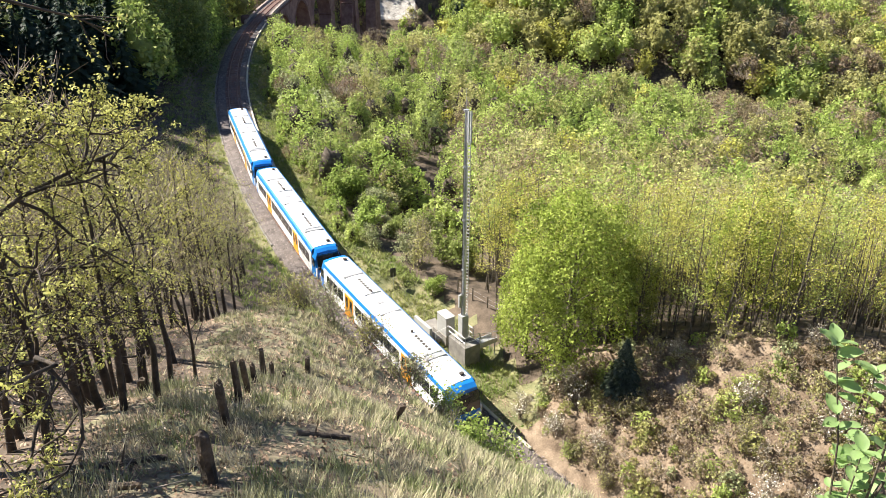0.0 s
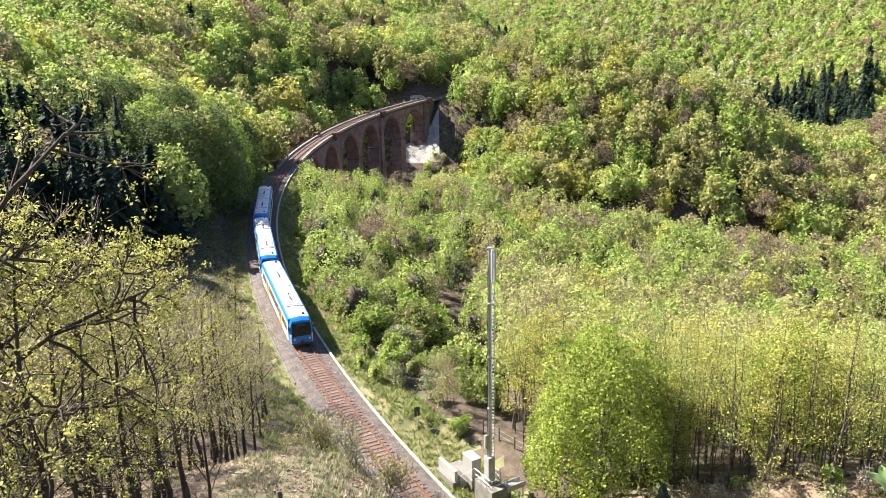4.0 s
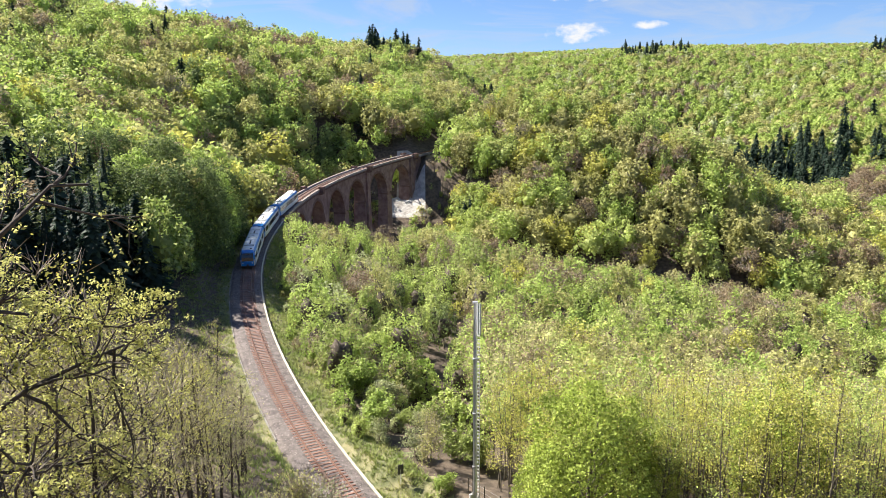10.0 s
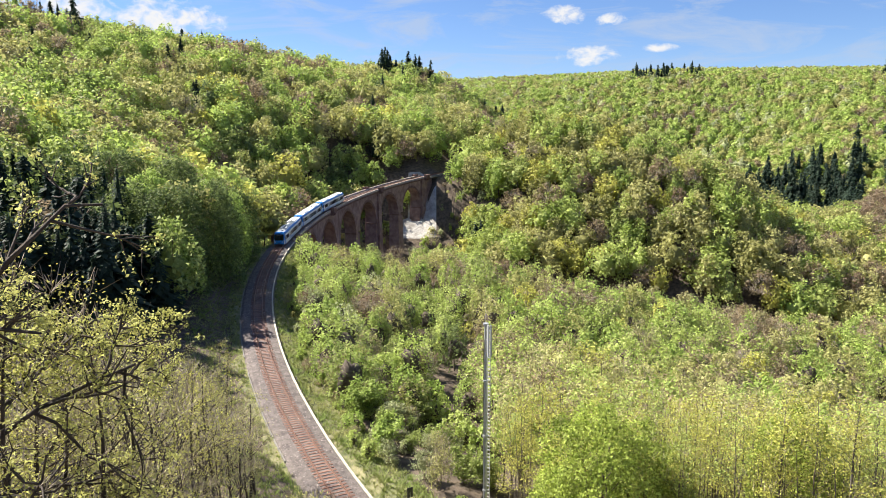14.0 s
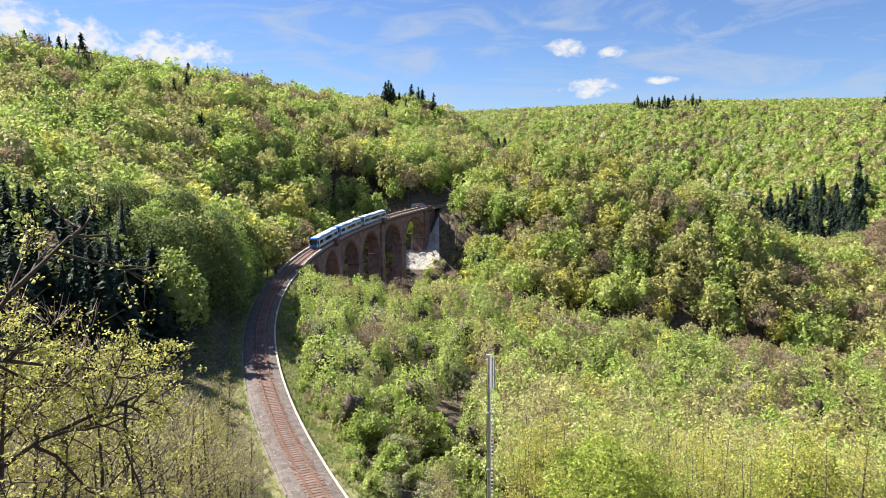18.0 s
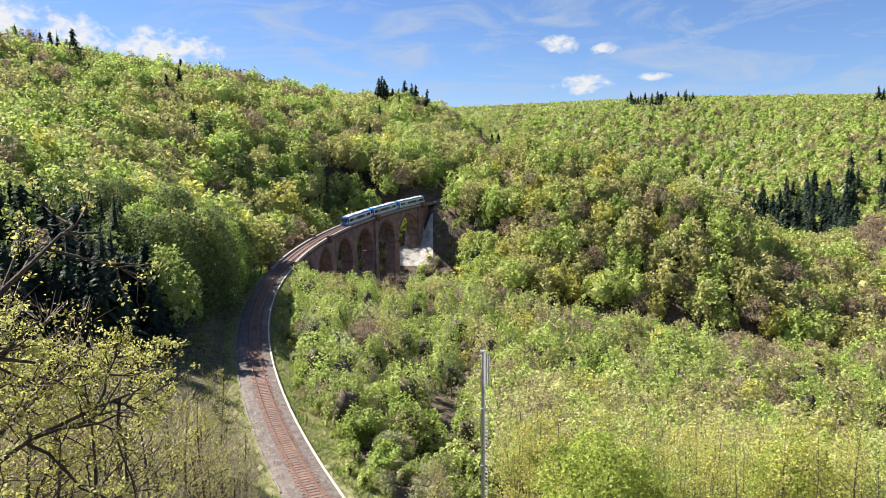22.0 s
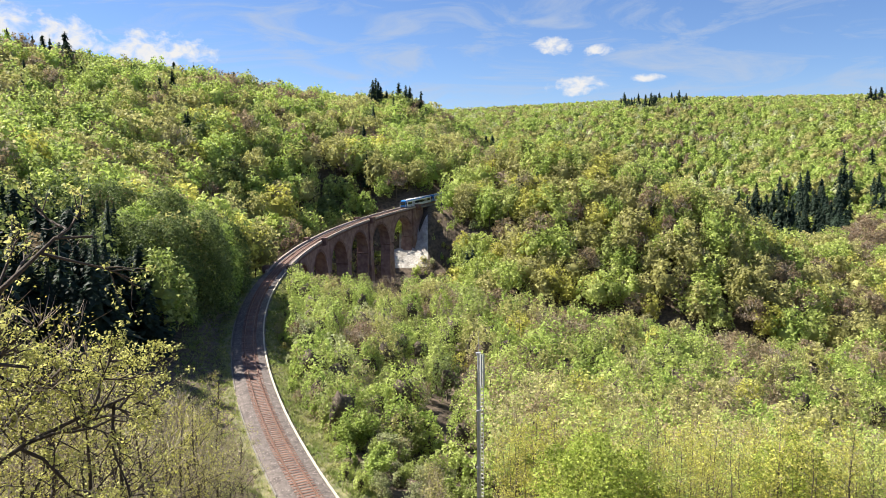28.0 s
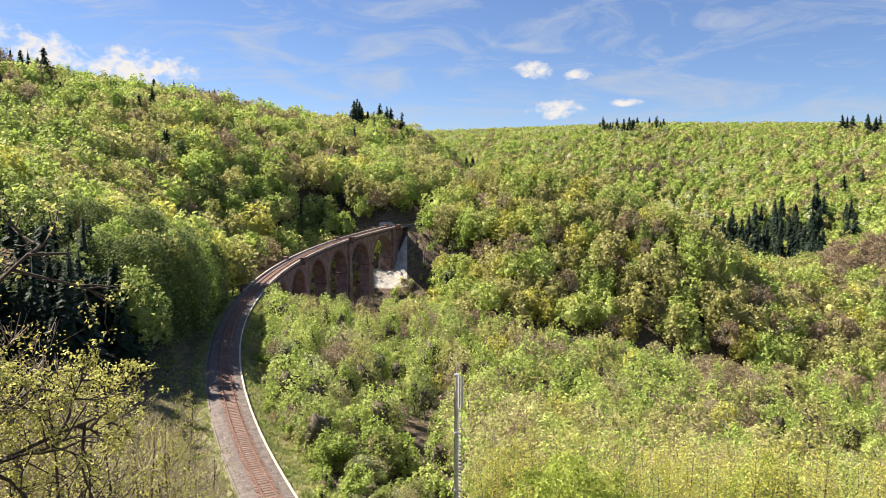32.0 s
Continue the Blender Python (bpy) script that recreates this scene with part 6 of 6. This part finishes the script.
def railcar():
    car = thing("railcar", "white and blue diesel railcar with orange doors", "train", group="train of three railcars")
    # body shell between the cabs, gently tumbled home
    prof = [(-1.42, 0.55), (-1.45, 0.9), (-1.45, 2.6), (-1.40, 2.95), (1.40, 2.95), (1.45, 2.6), (1.45, 0.9), (1.42, 0.55)]
    part("body", loft([[(x, y, z) for x, z in prof] for y in (-10.9, 10.9)]), WHITE, car)
    # skirt in orange and white
    for sgn in (-1, 1):
        part("skirt", box(sgn * 1.40 - 0.04, sgn * 1.40 + 0.04, -10.6, 10.6, 0.32, 0.6), WHITE, car)
        # blue cant rail, from the side wall up round the roof's shoulder
        edge = [(1.44, 2.92), (1.42, 3.04), (1.34, 3.26), (1.16, 3.39), (1.16, 3.33), (1.26, 3.22), (1.34, 3.0), (1.37, 2.92)]
        part("cant_rail", loft([[(sgn * x, y, z) for x, z in edge] for y in (-11.0, 11.0)]), BLUE, car, "bright blue band along the roof edge")
    top = [(-1.17, 3.37), (-0.8, 3.47), (-0.3, 3.52), (0.3, 3.52), (0.8, 3.47), (1.17, 3.37), (1.15, 3.0), (-1.15, 3.0)]
    part("roof", loft([[(x, y, z) for x, z in top] for y in (-10.95, 10.95)]), ROOFW, car)
    for end in (-1, 1):
        # raked cab: blue hood over a dark windscreen, blue nose with white corners
        def ring(y, w, zb, zt):
            return [(-w, y * end, zb), (-w * 1.01, y * end, zb + (zt - zb) * 0.6), (-w * 0.78, y * end, zt - 0.08), (0, y * end, zt), (w * 0.78, y * end, zt - 0.08), (w * 1.01, y * end, zb + (zt - zb) * 0.6), (w, y * end, zb)]
        cab = part("cab", loft([ring(10.9, 1.43, 0.45, 3.50), ring(11.35, 1.41, 0.42, 3.46), ring(11.75, 1.36, 0.42, 3.25), ring(12.02, 1.30, 0.42, 2.2), ring(12.22, 1.22, 0.42, 1.35), ring(12.25, 1.18, 0.45, 1.0)]), BLUE, car, "rounded blue driving cab")
        scr = loft([[(-1.12, end * 11.86, 2.95), (1.12, end * 11.86, 2.95), (1.12, end * 11.80, 2.95), (-1.12, end * 11.80, 2.95)],
                    [(-1.17, end * 12.12, 2.1), (1.17, end * 12.12, 2.1), (1.17, end * 12.0, 2.1), (-1.17, end * 12.0, 2.1)],
                    [(-1.13, end * 12.27, 1.45), (1.13, end * 12.27, 1.45), (1.13, end * 12.1, 1.45), (-1.13, end * 12.1, 1.45)]])
        part("windscreen", scr, GLASS, cab, "dark raked windscreen")
        part("wiper", rod((-0.5, end * 12.29, 1.5), (0.25, end * 12.12, 2.3), 0.015, sides=4), UNDER, cab)
        part("destination_panel", box(-0.55, 0.55, end * 11.93 - 0.04, end * 11.93 + 0.04, 2.62, 2.85), UNDER, cab)
        for sgn in (-1, 1):
            part("headlight", rod((sgn * 0.92, end * 12.1, 1.05), (sgn * 0.92, end * 12.29, 1.05), 0.13, 0.12, 10), LAMP, cab)
            part("corner_panel", box(sgn * 1.27 - 0.07, sgn * 1.27 + 0.07, end * 11.85 - 0.35, end * 11.85 + 0.35, 0.5, 1.6, 0.05), WHITE, cab)
            part("cab_window", box(sgn * 1.42 - 0.03, sgn * 1.42 + 0.03, end * 11.3 - 0.38, end * 11.3 + 0.38, 1.6, 2.5, 0.05), GLASS, cab)
            part("mirror", box(sgn * 1.55 - 0.06, sgn * 1.55 + 0.06, end * 11.75 - 0.04, end * 11.75 + 0.04, 2.2, 2.5, 0.02), UNDER, cab)
        part("coupler", rod((0, end * 11.9, 0.62), (0, end * 12.5, 0.62), 0.16, 0.2, 8), UNDER, cab)
        part("bumper", box(-1.15, 1.15, end * 12.1 - 0.2, end * 12.1 + 0.22, 0.25, 0.5, 0.05), UNDER, cab)
        bog = part("bogie", box(-1.05, 1.05, end * 8.4 - 1.5, end * 8.4 + 1.5, 0.3, 0.62, 0.05), UNDER, car)
        for dy in (-0.9, 0.9):
            for sgn in (-1, 1):
                part("wheel", rod((sgn * 0.66, end * 8.4 + dy, 0.385), (sgn * 0.80, end * 8.4 + dy, 0.385), 0.385, sides=18), UNDER, bog)
        # roof pods with rows of vents
        ctr = end * 5.2
        pod = part("roof_unit", box(-0.72, 0.9, ctr - 1.75, ctr + 1.75, 3.44, 3.60, 0.05), ROOFW, car, "low white roof unit with dark vents")
        for k in range(6):
            part("vent", rod((0.05, ctr - 1.2 + k * 0.42, 3.58), (0.05, ctr - 1.2 + k * 0.42, 3.63), 0.15, sides=8), UNDER, pod)
        part("exhaust", rod((0.05, ctr + end * -1.55, 3.5), (0.05, ctr + end * -1.55, 3.8), 0.1, sides=8), UNDER, pod)
        part("roof_step", box(-1.0, 1.0, end * 7.35 - 0.22, end * 7.35 + 0.22, 3.44, 3.58, 0.04), GREYP, car)
        part("horn", box(0.45, 0.75, end * 10.3 - 0.15, end * 10.3 + 0.15, 3.44, 3.68, 0.03), UNDER, car)
    part("roof_seam", box(-1.0, 1.0, -0.06, 0.06, 3.46, 3.54), GREYP, car)
    part("hatch", box(-0.3, 0.3, 1.6, 2.2, 3.5, 3.56, 0.02), GREYP, car)
    for sgn in (-1, 1):
        xo = sgn * 1.452
        for yd in (-5.3, 5.3):
            for leafy in (-0.43, 0.43):
                d = part("door", box(xo - 0.03, xo + 0.03, yd + leafy - 0.42, yd + leafy + 0.42, 0.45, 2.62, 0.02), ORANGE if sgn < 0 else WHITE, car, "bright orange sliding door leaf" if sgn < 0 else "white sliding door leaf")
                part("door_window", box(xo - 0.045, xo + 0.045, yd + leafy - 0.24, yd + leafy + 0.24, 1.25, 2.35, 0.02), GLASS, d)
            part("step_panel", box(xo - 0.02, xo + 0.02, yd - 0.95, yd + 0.95, 0.30, 0.47), ORANGE if sgn < 0 else WHITE, car)
        for y0, y1, n in ((-10.2, -6.5, 3), (-4.15, 4.15, 6), (6.5, 10.2, 3)):
            w = (y1 - y0) / n
            for k in range(n):
                part("window", box(xo - 0.012, xo + 0.012, y0 + k * w + 0.05, y0 + (k + 1) * w - 0.05, 1.35, 2.4, 0.004), GLASS, car)
        part("letter_bar", box(xo - 0.008, xo + 0.008, -1.2, 1.2, 2.47, 2.56), GREYP, car)
        part("fuel_tank", box(sgn * 0.75 - 0.45, sgn * 0.75 + 0.45, -4.5, 4.5, 0.22, 0.6, 0.06), UNDER, car)
    return car


CARS = [railcar()]
for k in range(2):
    CARS.append(copy_thing(CARS[0], Matrix()))


def rear_end(t):
    """Where along the line the train's hind end is at t seconds."""
    return float(np.interp(t, (0, 2, 4, 9, 13, 16, 20, 23, 25, 28, 30, 32), (-32.0, -10.5, 11.5, 64.0, 104.5, 134.0, 175.5, 206.0, 226.5, 257.5, 277.0, 296.5)))


def car_pose(s):
    a, b = on_line(s - 8.5), on_line(s + 8.5)
    d = (b - a).normalized()
    x = d.cross(Vector((0, 0, 1))).normalized()
    z = x.cross(d)
    m = Matrix((x, d, z)).transposed().to_4x4()
    m.translation = (a + b) / 2
    return m


def motions():
    for k, car in enumerate(CARS):
        walk(car, [(t / 2, car_pose(rear_end(t / 2) + 12.5 + 25.0 * k)) for t in range(65)])


motions()
